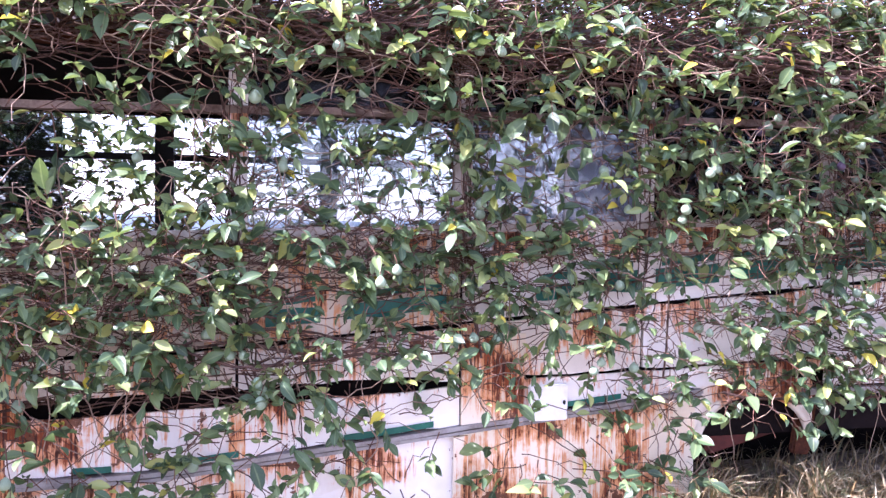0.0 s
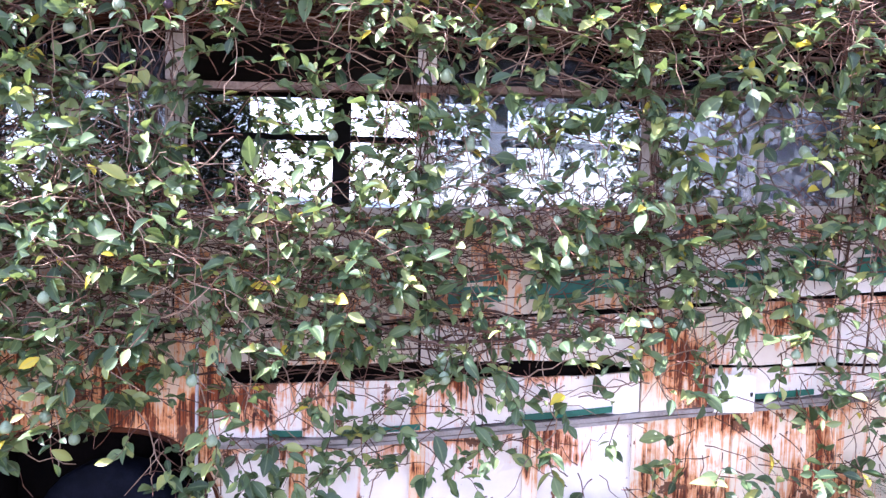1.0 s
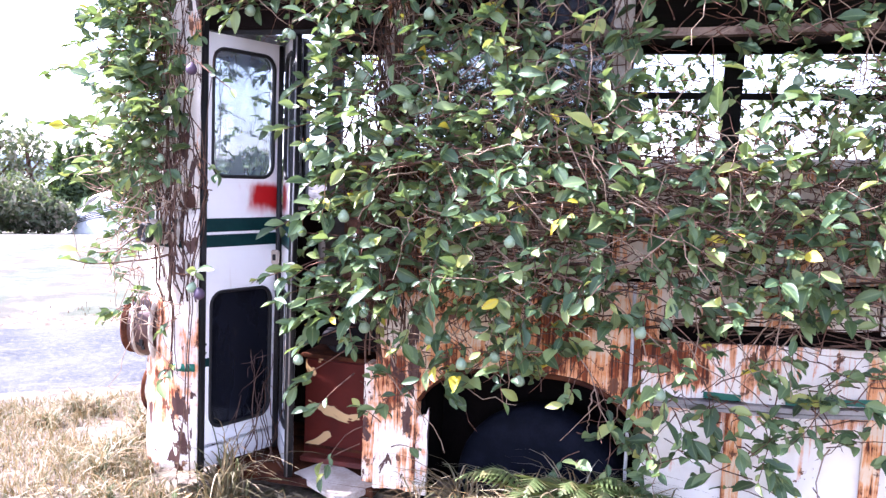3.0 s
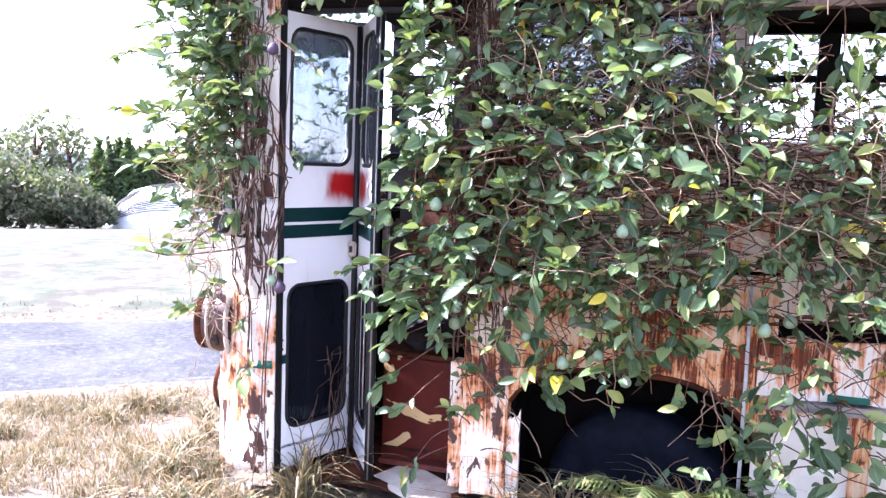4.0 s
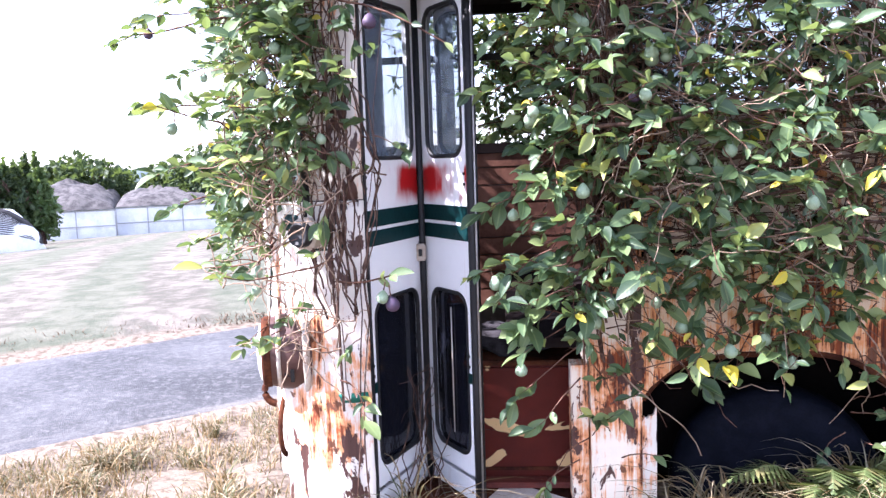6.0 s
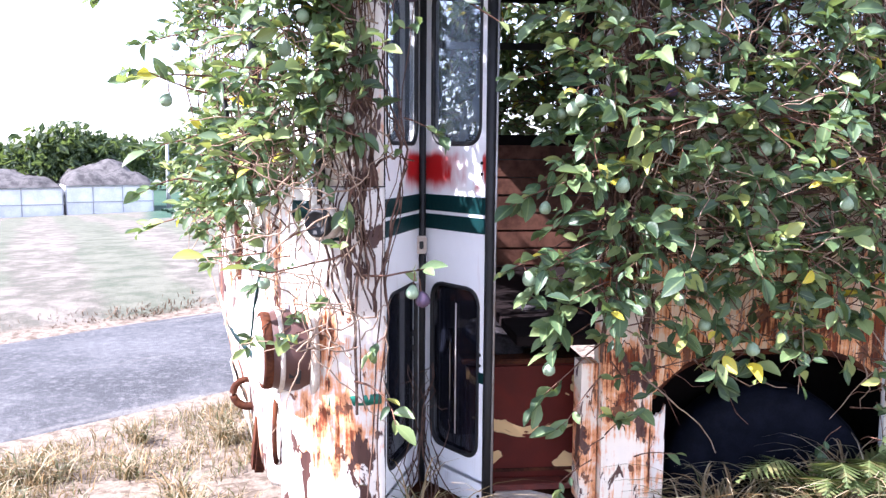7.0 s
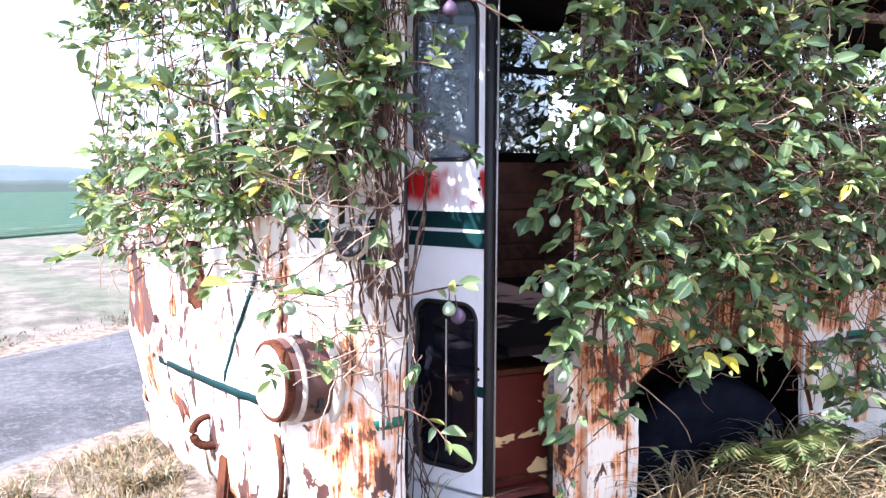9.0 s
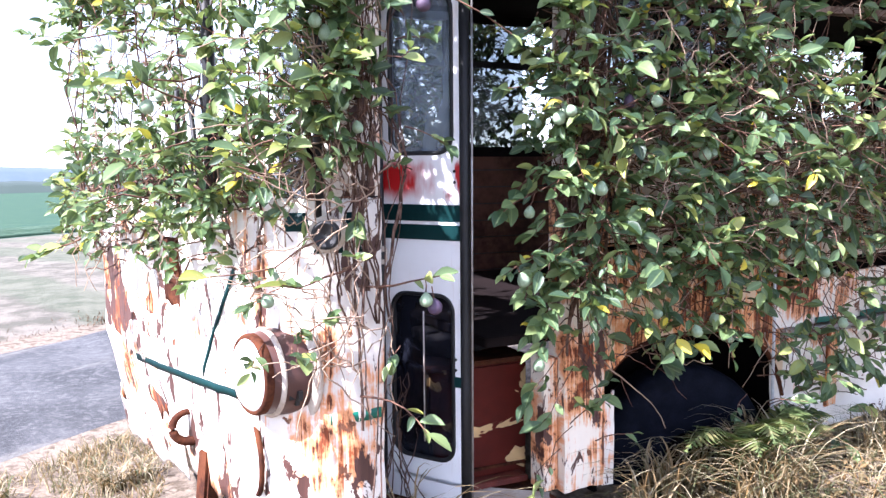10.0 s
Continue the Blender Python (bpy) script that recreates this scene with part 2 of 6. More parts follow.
RISER = patched_primer("tan_patched_red_brown_primer")
FABRIC = mottled("torn_grey_upholstery", (0.050, 0.046, 0.050), (0.018, 0.016, 0.017), 14, 0.95, 0, 0.6, spec=0.04)
PLANK = mottled("pale_step_plate", (0.55, 0.50, 0.44), (0.38, 0.31, 0.25), 8, 0.7)
LEAF = leafy("vine_leaf", ((0.0, (0.017, 0.040, 0.021)), (0.22, (0.040, 0.080, 0.037)), (0.5, (0.082, 0.136, 0.057)),
                           (0.74, (0.140, 0.200, 0.080)), (0.90, (0.235, 0.290, 0.105)), (0.984, (0.33, 0.34, 0.08)), (0.99, (0.62, 0.50, 0.04))), 0.45, 0.30)
GRASS = leafy("dry_grass_blade", ((0.0, (0.27, 0.165, 0.066)), (0.3, (0.36, 0.32, 0.22)), (0.55, (0.20, 0.120, 0.050)), (0.80, (0.105, 0.100, 0.055)), (1.0, (0.055, 0.080, 0.03))), 0.2, 0.25, (0.38, 0.34, 0.20), (0.30, 0.25, 0.10))
FERN = leafy("fern_frond", ((0.0, (0.055, 0.085, 0.028)), (0.5, (0.09, 0.115, 0.04)), (1.0, (0.17, 0.15, 0.065))), 0.2)
FOLIAGE = leafy("far_foliage", ((0.0, (0.030, 0.060, 0.022)), (0.5, (0.055, 0.095, 0.035)), (1.0, (0.085, 0.125, 0.05))), 0.2)
DEEPGREEN = leafy("deep_green_foliage", ((0.0, (0.014, 0.026, 0.018)), (0.5, (0.028, 0.046, 0.028)), (1.0, (0.050, 0.070, 0.040))), 0.1)
VERGE = leafy("brown_verge_stalks", ((0.0, (0.10, 0.060, 0.038)), (0.5, (0.16, 0.11, 0.075)), (1.0, (0.06, 0.045, 0.03))), 0.1, 0.2, (0.16, 0.11, 0.08), (0.14, 0.09, 0.05))
SCRUB = leafy("scrub_foliage", ((0.0, (0.05, 0.065, 0.045)), (0.45, (0.11, 0.12, 0.085)), (0.8, (0.20, 0.17, 0.13)), (1.0, (0.30, 0.24, 0.19))), 0.2)
FILM = mottled("white_tunnel_film", (0.78, 0.79, 0.80), (0.62, 0.64, 0.66), 1.2, 0.5, spec=0.04)
NETTING = mottled("grey_crop_netting", (0.110, 0.104, 0.100), (0.042, 0.040, 0.041), 2.2, 0.8, spec=0.04)
ROD = mottled("pale_galvanised_rod", (0.62, 0.62, 0.62), (0.45, 0.45, 0.45), 30, 0.45)
CONCRETE = mottled("concrete_pole", (0.42, 0.42, 0.42), (0.34, 0.34, 0.34), 6, 0.8)


# ---- building helpers ----
def thing(name, base, label, category, group="", kind=""):
    ob = new(name)
    ob.matrix_world = Matrix.Translation(base)
    ob.empty_display_size = 0.1
    return tagged(ob, label, category, group, kind)


def adopt(ob, parent):
    """Makes ob a part of parent, with its mesh in world coordinates."""
    ob.parent = parent
    ob.matrix_parent_inverse = Matrix.Identity(4) if parent.parent else parent.matrix_basis.inverted()
    return ob


def link_mesh(name, me, mat, parent=None, label="", smooth=False):
    me.materials.append(mat)
    if smooth:
        me.polygons.foreach_set("use_smooth", [True] * len(me.polygons))
    ob = new(name, me)
    if parent is not None:
        adopt(ob, parent)
    return tagged(ob, label)


def part(name, bm, mat, parent=None, label="", smooth=False):
    me = bpy.data.meshes.new(name)
    bmesh.ops.recalc_face_normals(bm, faces=bm.faces)
    bm.to_mesh(me)
    bm.free()
    return link_mesh(name, me, mat, parent, label, smooth)


def raw(name, verts, faces, mat, parent=None, label="", smooth=False, uvs=None):
    me = bpy.data.meshes.new(name)
    me.from_pydata([tuple(v) for v in verts], [], faces)
    if uvs is not None:
        layer = me.uv_layers.new(name="UVMap")
        loops = np.zeros(len(me.loops), dtype=np.int32)
        me.loops.foreach_get("vertex_index", loops)
        layer.data.foreach_set("uv", np.asarray(uvs, dtype=np.float32)[loops].ravel())
    me.update()
    return link_mesh(name, me, mat, parent, label, smooth)


def box_bm(lo, hi, bevel=0.004, bm=None, turn=None):
    bm = bm or bmesh.new()
    made = bmesh.ops.create_cube(bm, size=1.0)["verts"]
    c, d = (Vector(lo) + Vector(hi)) / 2, Vector(hi) - Vector(lo)
    m = Matrix.Translation(c) @ (turn or Matrix.Identity(4)) @ Matrix.Diagonal((*d, 1))
    bmesh.ops.transform(bm, matrix=m, verts=made)
    if bevel:
        edges = list({e for v in made for e in v.link_edges})
        bmesh.ops.bevel(bm, geom=edges, offset=bevel, segments=2, affect="EDGES")
    return bm


def tube_data(points, radii, sides=6, verts=None, faces=None, cap=True):
    """A tapered tube along points, added to verts and faces."""
    verts, faces = ([], []) if verts is None else (verts, faces)
    p = np.asarray(points, dtype=float)
    n = len(p)
    r = np.broadcast_to(np.asarray(radii, dtype=float), (n,))
    tang = np.gradient(p, axis=0)
    tang /= np.linalg.norm(tang, axis=1, keepdims=True) + 1e-9
    ref = np.array([0.0, 0.0, 1.0]) if abs(tang[0][2]) < 0.8 else np.array([1.0, 0.0, 0.0])
    a = np.cross(tang, ref)
    a /= np.linalg.norm(a, axis=1, keepdims=True) + 1e-9
    b = np.cross(tang, a)
    ang = np.arange(sides) * 2 * math.pi / sides
    ring = p[:, None, :] + r[:, None, None] * (np.cos(ang)[None, :, None] * a[:, None, :] + np.sin(ang)[None, :, None] * b[:, None, :])
    base = len(verts)
    verts.extend(ring.reshape(-1, 3).tolist())
    for i in range(n - 1):
        for k in range(sides):
            k2 = (k + 1) % sides
            faces.append((base + i * sides + k, base + i * sides + k2, base + (i + 1) * sides + k2, base + (i + 1) * sides + k))
    if cap:
        faces.append(tuple(base + k for k in range(sides))[::-1])
        faces.append(tuple(base + (n - 1) * sides + k for k in range(sides)))
    return verts, faces


def tube(name, points, radii, mat, parent=None, label="", sides=8):
    v, f = tube_data(points, radii, sides)
    return raw(name, v, f, mat, parent, label, True)


def sheet(name, x0, x1, low, high, mat, parent, label="", y=3.48, dent=0.006, depth=0.018, nx=0, nz=6, rag=0.0, seed=0):
    """A dented sheet-metal panel on the side, between the lines low(x) and high(x), with folded-back edges."""
    nx = nx or max(4, int((x1 - x0) / 0.08))
    verts, uvs, faces = [], [], []
    for i in range(nx + 1):
        x = x0 + (x1 - x0) * i / nx
        a, b = low(x), high(x)
        a += rag * (noise.noise((x * 7, seed, 3.1)) + 0.5 * noise.noise((x * 23, seed, 9.0)))
        b += rag * (0.7 * noise.noise((x * 9, seed, 5.7)) + 0.5 * noise.noise((x * 31, seed, 2.0)))
        for k in range(nz + 1):
            z = a + (b - a) * k / nz
            d = dent * (noise.noise((x * 2.3, z * 3, seed)) * 1.6 + noise.noise((x * 7, z * 9, seed + 4)))
            verts.append((x, y + d, z))
            uvs.append((x + seed * 0.37, b - z))
    idx = lambda i, k: i * (nz + 1) + k
    for i in range(nx):
        for k in range(nz):
            faces.append((idx(i, k), idx(i + 1, k), idx(i + 1, k + 1), idx(i, k + 1)))
    rim = [idx(i, 0) for i in range(nx + 1)] + [idx(nx, k) for k in range(1, nz + 1)]
    rim += [idx(i, nz) for i in range(nx - 1, -1, -1)] + [idx(0, k) for k in range(nz - 1, 0, -1)]
    base = len(verts)
    for r in rim:
        v = verts[r]
        verts.append((v[0], v[1] + depth, v[2]))
        uvs.append(uvs[r])
    n = len(rim)
    for q in range(n):
        faces.append((rim[q], base + q, base + (q + 1) % n, rim[(q + 1) % n]))
    return raw(name, verts, faces, mat, parent, label, False, uvs)


def rounded_loop(w, h, r, n=6):
    """Points of a rounded rectangle round the origin, counter-clockwise."""
    pts = []
    for cx, cy, a0 in ((w / 2 - r, h / 2 - r, 0), (-w / 2 + r, h / 2 - r, 90), (-w / 2 + r, -h / 2 + r, 180), (w / 2 - r, -h / 2 + r, 270)):
        for i in range(n + 1):
            a = radians(a0 + 90 * i / n)
            pts.append((cx + r * math.cos(a), cy + r * math.sin(a)))
    return pts


def edge_point(p, w, h):
    k = min(w / 2 / max(abs(p[0]), 1e-6), h / 2 / max(abs(p[1]), 1e-6))
    return (p[0] * k, p[1] * k)


# ---- the bus: lines of its body ----
def sill(x): return 1.565 + 0.033 * x
def top_rail(x): return 2.035 + 0.018 * x
def roof_line(x): return 2.285 + 0.012 * x
def stripe_seam(x): return 1.085 + 0.085 * x * (1 if x > 0 else 0.35)
def crack(x): return 0.888 + 0.036 * x
def gape(x): return 0.006 + 0.034 * min(1.0, max(0.0, (1.15 - x) / 0.3))
def rail(x): return 0.605 + 0.105 * x if x > -0.1 else 0.595 + 0.02 * (x + 0.1)
def skirt(x): return 0.10 + 0.05 * (x + 0.5)


PILLARS = (-1.74, -0.81, 0.19, 1.12, 1.97, 2.92, 3.90, 4.90)
WALL_Y, FAR_Y, REAR_X = 3.48, 5.40, 5.6
bus = thing("bus", (0, 4.4, 0), "derelict white bus with green stripes, rusted and overgrown with fig vine", "bus")

# side panels, bay by bay
for b, (x0, x1) in enumerate(zip(PILLARS[:-1], PILLARS[1:])):
    g = 0.006
    sheet("belt_panel", x0 + g, x1 - g, lambda x: stripe_seam(x) + 0.010, lambda x: sill(x) - 0.03, BELT if x1 < 1.5 else WHITE, bus, y=WALL_Y, seed=b)
    if x1 > -0.5:
        sheet("waist_panel", x0 + g, x1 - g, lambda x: crack(x) + gape(x), lambda x: stripe_seam(x) - 0.008, WHITE_BAD if b in (0, 1, 3) else WHITE, bus, y=WALL_Y + 0.006, rag=0.018, seed=b + 20)
        lo = (lambda x: rail(x) + 0.03) if x0 < 2 else (lambda x: 0.86)
        a, c = x0 + g, x1 - g
        if b == 1:
            a = -0.66
        sheet("side_panel", a, c, lo, lambda x: crack(x) - 0.75 * gape(x), WHITE, bus, y=WALL_Y - 0.004, dent=0.009, rag=0.009, seed=b + 40)
    if b in (1, 2, 3):
        a, c = (-0.66 if b == 1 else x0 + g), x1 - g
        sheet("skirt_panel", a, c, skirt, lambda x: rail(x) - 0.012, STREAK if b == 3 else WHITE, bus, y=WALL_Y + 0.004, dent=0.011, rag=0.03, seed=b + 60)
sheet("skirt_panel", 1.98, 2.24, lambda x: 0.22 + 0.5 * (x - 1.98), lambda x: rail(x) - 0.012, STREAK, bus, y=WALL_Y + 0.004, rag=0.03, seed=71)
# panel over the front wheel: lower edge follows the arch
def arch(x):
    u, e = ((x + 1.06) / 0.60, 4.2) if x < -1.06 else ((x + 1.06) / 0.47, 2.6)
    return 0.20 + 0.44 * math.sqrt(max(0.0, 1 - abs(u) ** e)) if abs(u) < 1 else 0.20
sheet("wing_panel", -1.60, -0.60, lambda x: max(arch(x), 0.2), lambda x: crack(x) + 0.18, WING, bus, y=WALL_Y, nx=40, nz=8, rag=0.012, seed=5)
sheet("waist_panel", -1.60, -0.82, lambda x: crack(x) + 0.20, stripe_seam, WING, bus, y=WALL_Y + 0.006, rag=0.01, seed=33)
tube("arch_lip", [(x, WALL_Y + 0.002, arch(x)) for x in np.linspace(-1.595, -0.60, 34)], 0.011, RUST, bus, "rusted wheel-arch lip")

# green stripe on the belt, in worn lengths
for x0, x1 in ((0.30, 0.52), (0.62, 1.05), (1.45, 1.62), (1.70, 1.93), (2.02, 2.34), (2.40, 2.75), (2.80, 3.4)):
    sheet("green_stripe", x0, x1, lambda x: stripe_seam(x) + 0.072, lambda x: stripe_seam(x) + (0.16 if x > 1.66 else 0.135), GREEN, bus, y=WALL_Y - 0.012, dent=0.004, depth=0.003, nz=2, rag=0.012, seed=int(x0 * 10))
    sheet("green_stripe", x0 + 0.03, x1 - 0.02, lambda x: stripe_seam(x) + (0.175 if x > 1.66 else 0.155), lambda x: stripe_seam(x) + (0.205 if x > 1.66 else 0.185), GREEN, bus, y=WALL_Y - 0.012, dent=0.004, depth=0.003, nz=2, rag=0.01, seed=int(x0 * 20))
for x0, x1 in ((-0.42, -0.28), (-0.12, 0.06), (0.62, 1.0), (1.60, 1.86), (-0.02, 0.2)):
    sheet("green_stripe", x0, x1, lambda x: rail(x) + 0.034, lambda x: rail(x) + 0.060, GREEN, bus, y=WALL_Y - 0.018, dent=0.002, depth=0.003, nz=2, rag=0.006, seed=int(x0 * 30) + 7)

# long rails, sill, frame behind the panels
def bar(name, x0, x1, line, h, y0, y1, mat, label="", seed=0, wob=0.004):
    verts, faces = [], []
    n = max(4, int((x1 - x0) / 0.12))
    for i in range(n + 1):
        x = x0 + (x1 - x0) * i / n
        z = line(x) + wob * noise.noise((x * 3, seed, 1))
        for y, dz in ((y0, 0), (y0, h), (y1, h), (y1, 0)):
            verts.append((x, y, z + dz))
        if i:
            p, q = 4 * i - 4, 4 * i
            for k in range(4):
                faces.append((p + k, q + k, q + (k + 1) % 4, p + (k + 1) % 4))
    faces += [(3, 2, 1, 0), (4 * n, 4 * n + 1, 4 * n + 2, 4 * n + 3)]
    return raw(name, verts, faces, mat, bus, label, False, [(v[0], line(v[0]) + h - v[2]) for v in verts])


bar("rub_rail", -0.62, 2.26, lambda x: rail(x) + 0.006, 0.018, WALL_Y - 0.034, WALL_Y + 0.01, STEEL, "dull grey metal rub rail", 1)
bar("rub_rail", -0.62, 2.26, lambda x: rail(x) - 0.014, 0.014, WALL_Y - 0.024, WALL_Y + 0.01, STEEL, "dull grey metal rub rail", 2)
bar("rub_rail", 2.80, 5.5, lambda x: 0.82, 0.03, WALL_Y - 0.03, WALL_Y + 0.01, STEEL, "dull grey metal rub rail", 3)
bar("window_sill", -1.74, 5.5, lambda x: sill(x) - 0.03, 0.035, WALL_Y - 0.03, WALL_Y + 0.05, PALE, "cream-painted window sill", 4)
bar("window_rail", -1.74, 5.5, lambda x: top_rail(x), 0.030, WALL_Y - 0.012, WALL_Y + 0.05, GRIMY, "cream-painted window rail", 5)
bar("drip_rail", -2.95, 5.6, lambda x: roof_line(x), 0.05, WALL_Y - 0.03, WALL_Y + 0.06, RUST, "rusted drip rail", 6)
# the two rusted rails in the panel gaps take the gap's shade as colour
bar("frame_rail", -1.74, 5.5, lambda x: crack(x) - 0.03, 0.07, WALL_Y + 0.04, WALL_Y + 0.06, SHADE_BLACK, "bare rusted frame rail", 7)
bar("frame_rail", -1.74, 5.5, lambda x: stripe_seam(x) - 0.02, 0.06, WALL_Y + 0.04, WALL_Y + 0.06, SHADE_BLACK, "bare rusted frame rail", 8)
bar("frame_rail", -0.60, 2.2, lambda x: rail(x) - 0.04, 0.07, WALL_Y + 0.03, WALL_Y + 0.06, RUST, "bare rusted frame rail", 9)
# backing behind the panels; the shade in their gaps is in its colour
part("inner_lining", box_bm((-1.72, WALL_Y + 0.065, 0.62), (5.5, WALL_Y + 0.085, 1.53)), INNER_SHADE, bus)
for i, x in enumerate(PILLARS):
    w = 0.038 if i else 0.05
    for z0, z1, nm in ((sill(x), top_rail(x), "window_pillar"), (top_rail(x) + 0.035, roof_line(x), "upper_pillar")):
        sheet(nm, x - w, x + w, lambda q: z0, lambda q: z1, PALE if i % 2 else WHITE, bus, "cream-painted window pillar", y=WALL_Y - 0.006, dent=0.003, depth=0.05, nx=3, nz=6, seed=i + 90)
# panes: some bays have lost theirs
for i, (x0, x1) in enumerate(zip(PILLARS[:-1], PILLARS[1:])):
    if i in (0, 2, 3, 4, 5, 6):
        p = part("window_pane", box_bm((x0 + 0.04, WALL_Y + 0.018, sill(x0) + 0.005), (x1 - 0.04, WALL_Y + 0.022, top_rail(x0)), 0), GLASS if i in (0, 2) else GLASS_DUSTY if i == 3 else GLASS_DIM, bus, "dusty window glass")
        p.visible_shadow = False
        if i == 3:
            xm = (x0 + x1) / 2 + 0.05
            part("sash_bar", box_bm((xm - 0.012, WALL_Y + 0.010, sill(x0) + 0.004), (xm + 0.012, WALL_Y + 0.032, top_rail(x0)), 0.003), STEEL, bus)
    if i != 1:
        part("upper_pane", box_bm((x0 + 0.04, WALL_Y + 0.018, top_rail(x0) + 0.04), (x1 - 0.04, WALL_Y + 0.022, roof_line(x0)), 0), GLASS_DIM, bus, "grimy upper window glass")

# small square filler cap and the rust-streaked post beside it
part("fuel_flap", box_bm((1.42, WALL_Y - 0.035, 0.755), (1.60, WALL_Y - 0.012, 0.915), 0.006), FLAP, bus, "white square fuel flap")
part("flap_lock", box_bm((1.575, WALL_Y - 0.040, 0.825), (1.588, WALL_Y - 0.034, 0.845), 0.003), BLACK, bus)
sheet("rust_post", 1.12, 1.40, lambda x: 0.745, lambda x: 1.14, STREAK, bus, "rust-streaked panel", y=WALL_Y - 0.024, dent=0.008, seed=12)

for x, z0, z1 in ((0.19, 0.22, 0.60), (0.19, 0.66, 0.86), (1.12, 0.28, 0.70), (-0.30, 0.22, 0.58), (1.97, 0.34, 0.78), (0.66, 0.30, 0.64), (1.55, 0.3, 0.72)):
    sheet("rust_seam", x - 0.03, x + 0.035, lambda q: z0, lambda q: z1, STREAK if x > 0.5 else WING, bus, "rusted panel seam", y=WALL_Y - 0.016, dent=0.005, depth=0.014, nx=3, nz=8, rag=0.02, seed=int(x * 40) + 9)

# roof
verts, faces = [], []
for i in range(30):
    x = -2.95 + (REAR_X + 2.95) * i / 29
    for k in range(13):
        a = math.pi * k / 12
        verts.append((x, 4.44 - 0.99 * math.cos(a), roof_line(x) + 0.05 + 0.27 * math.sin(a) ** 0.7))
    if i:
        for k in range(12):
            p = (i - 1) * 13 + k
            faces.append((p, p + 1, p + 14, p + 13))
raw("roof_skin", verts, faces, ROOFM, bus, "dirty roof skin", True)
part("ceiling_lining", box_bm((-2.8, 3.56, 2.285), (5.5, 5.34, 2.305), 0), INNER_SHADE, bus)

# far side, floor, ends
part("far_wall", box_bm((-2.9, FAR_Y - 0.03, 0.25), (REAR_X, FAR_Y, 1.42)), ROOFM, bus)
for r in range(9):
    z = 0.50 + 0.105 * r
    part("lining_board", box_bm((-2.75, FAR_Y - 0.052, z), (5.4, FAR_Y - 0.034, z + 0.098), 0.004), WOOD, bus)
part("far_sill", box_bm((-2.9, FAR_Y - 0.06, 1.42), (REAR_X, FAR_Y + 0.01, 1.48)), INNER_SHADE, bus)
part("far_cantrail", box_bm((-2.9, FAR_Y - 0.06, 2.24), (REAR_X, FAR_Y + 0.01, 2.36)), INNER_SHADE, bus)
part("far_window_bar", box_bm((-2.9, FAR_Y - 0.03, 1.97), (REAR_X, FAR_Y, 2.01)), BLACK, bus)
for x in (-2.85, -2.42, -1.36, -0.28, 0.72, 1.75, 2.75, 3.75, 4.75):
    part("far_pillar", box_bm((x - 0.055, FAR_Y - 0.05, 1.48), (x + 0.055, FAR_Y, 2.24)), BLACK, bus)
# unseen sheet, added to stop daylight through the rear far windows
part("far_blocker", box_bm((2.30, FAR_Y - 0.025, 1.48), (REAR_X, FAR_Y - 0.005, 2.24), 0), INNER_SHADE, bus, "dark sheet added to close the far windows")
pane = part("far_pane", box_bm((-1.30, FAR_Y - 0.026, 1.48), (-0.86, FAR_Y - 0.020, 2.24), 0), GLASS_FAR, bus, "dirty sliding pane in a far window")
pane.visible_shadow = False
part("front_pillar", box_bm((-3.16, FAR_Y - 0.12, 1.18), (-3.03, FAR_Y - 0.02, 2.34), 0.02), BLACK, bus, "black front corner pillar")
part("floor_deck", box_bm((-2.1, WALL_Y + 0.07, 0.66), (5.5, FAR_Y - 0.05, 0.70)), INNER_SHADE, bus)
part("rear_wall", box_bm((REAR_X - 0.04, WALL_Y + 0.02, 0.7), (REAR_X, FAR_Y, 2.33)), ROOFM, bus)
# sheet added behind the skirts; its near-black colour stands for the shade there
part("under_shade_sheet", box_bm((-0.55, WALL_Y + 0.50, 0.18), (2.2, WALL_Y + 0.52, 0.66)), SHADE_BLACK, bus)
# seats inside, seen as dark backs through the panes
for x in (0.35, 1.30, 2.25, 3.2):
    part("seat_back", box_bm((x, 3.62, 1.02), (x + 0.10, 4.42, 1.56), 0.04), FABRIC, bus, "dark worn seat back")

# front wheel in its arch, rear axle
def lathe(profile, n=28):
    v, f = [], []
    for r, y in profile:
        for k in range(n):
            a = 2 * math.pi * k / n
            v.append((r * math.cos(a), y, r * math.sin(a)))
    for i in range(len(profile) - 1):
        for k in range(n):
            f.append((i * n + k, i * n + (k + 1) % n, (i + 1) * n + (k + 1) % n, (i + 1) * n + k))
    return v, f


def wheel(x, z, turn):
    v, f = lathe(((0.10, -0.086), (0.25, -0.10), (0.33, -0.105), (0.385, -0.085), (0.40, -0.05), (0.40, 0.05), (0.385, 0.085), (0.33, 0.105), (0.20, 0.09)))
    m = pose(x, WALL_Y + 0.17, z, 0, 0, turn)
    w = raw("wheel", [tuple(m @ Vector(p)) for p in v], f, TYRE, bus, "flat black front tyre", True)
    v, f = lathe(((0.02, -0.055), (0.07, -0.06), (0.075, -0.02), (0.15, -0.03), (0.17, -0.07), (0.205, -0.088)), 24)
    # the rim, too, is coloured with the arch's shade
    raw("rim", [tuple(m @ Vector(p)) for p in v], f, SHADE_BLACK, w, "rusted wheel rim, coloured near-black for the arch's shade", True)
    return w


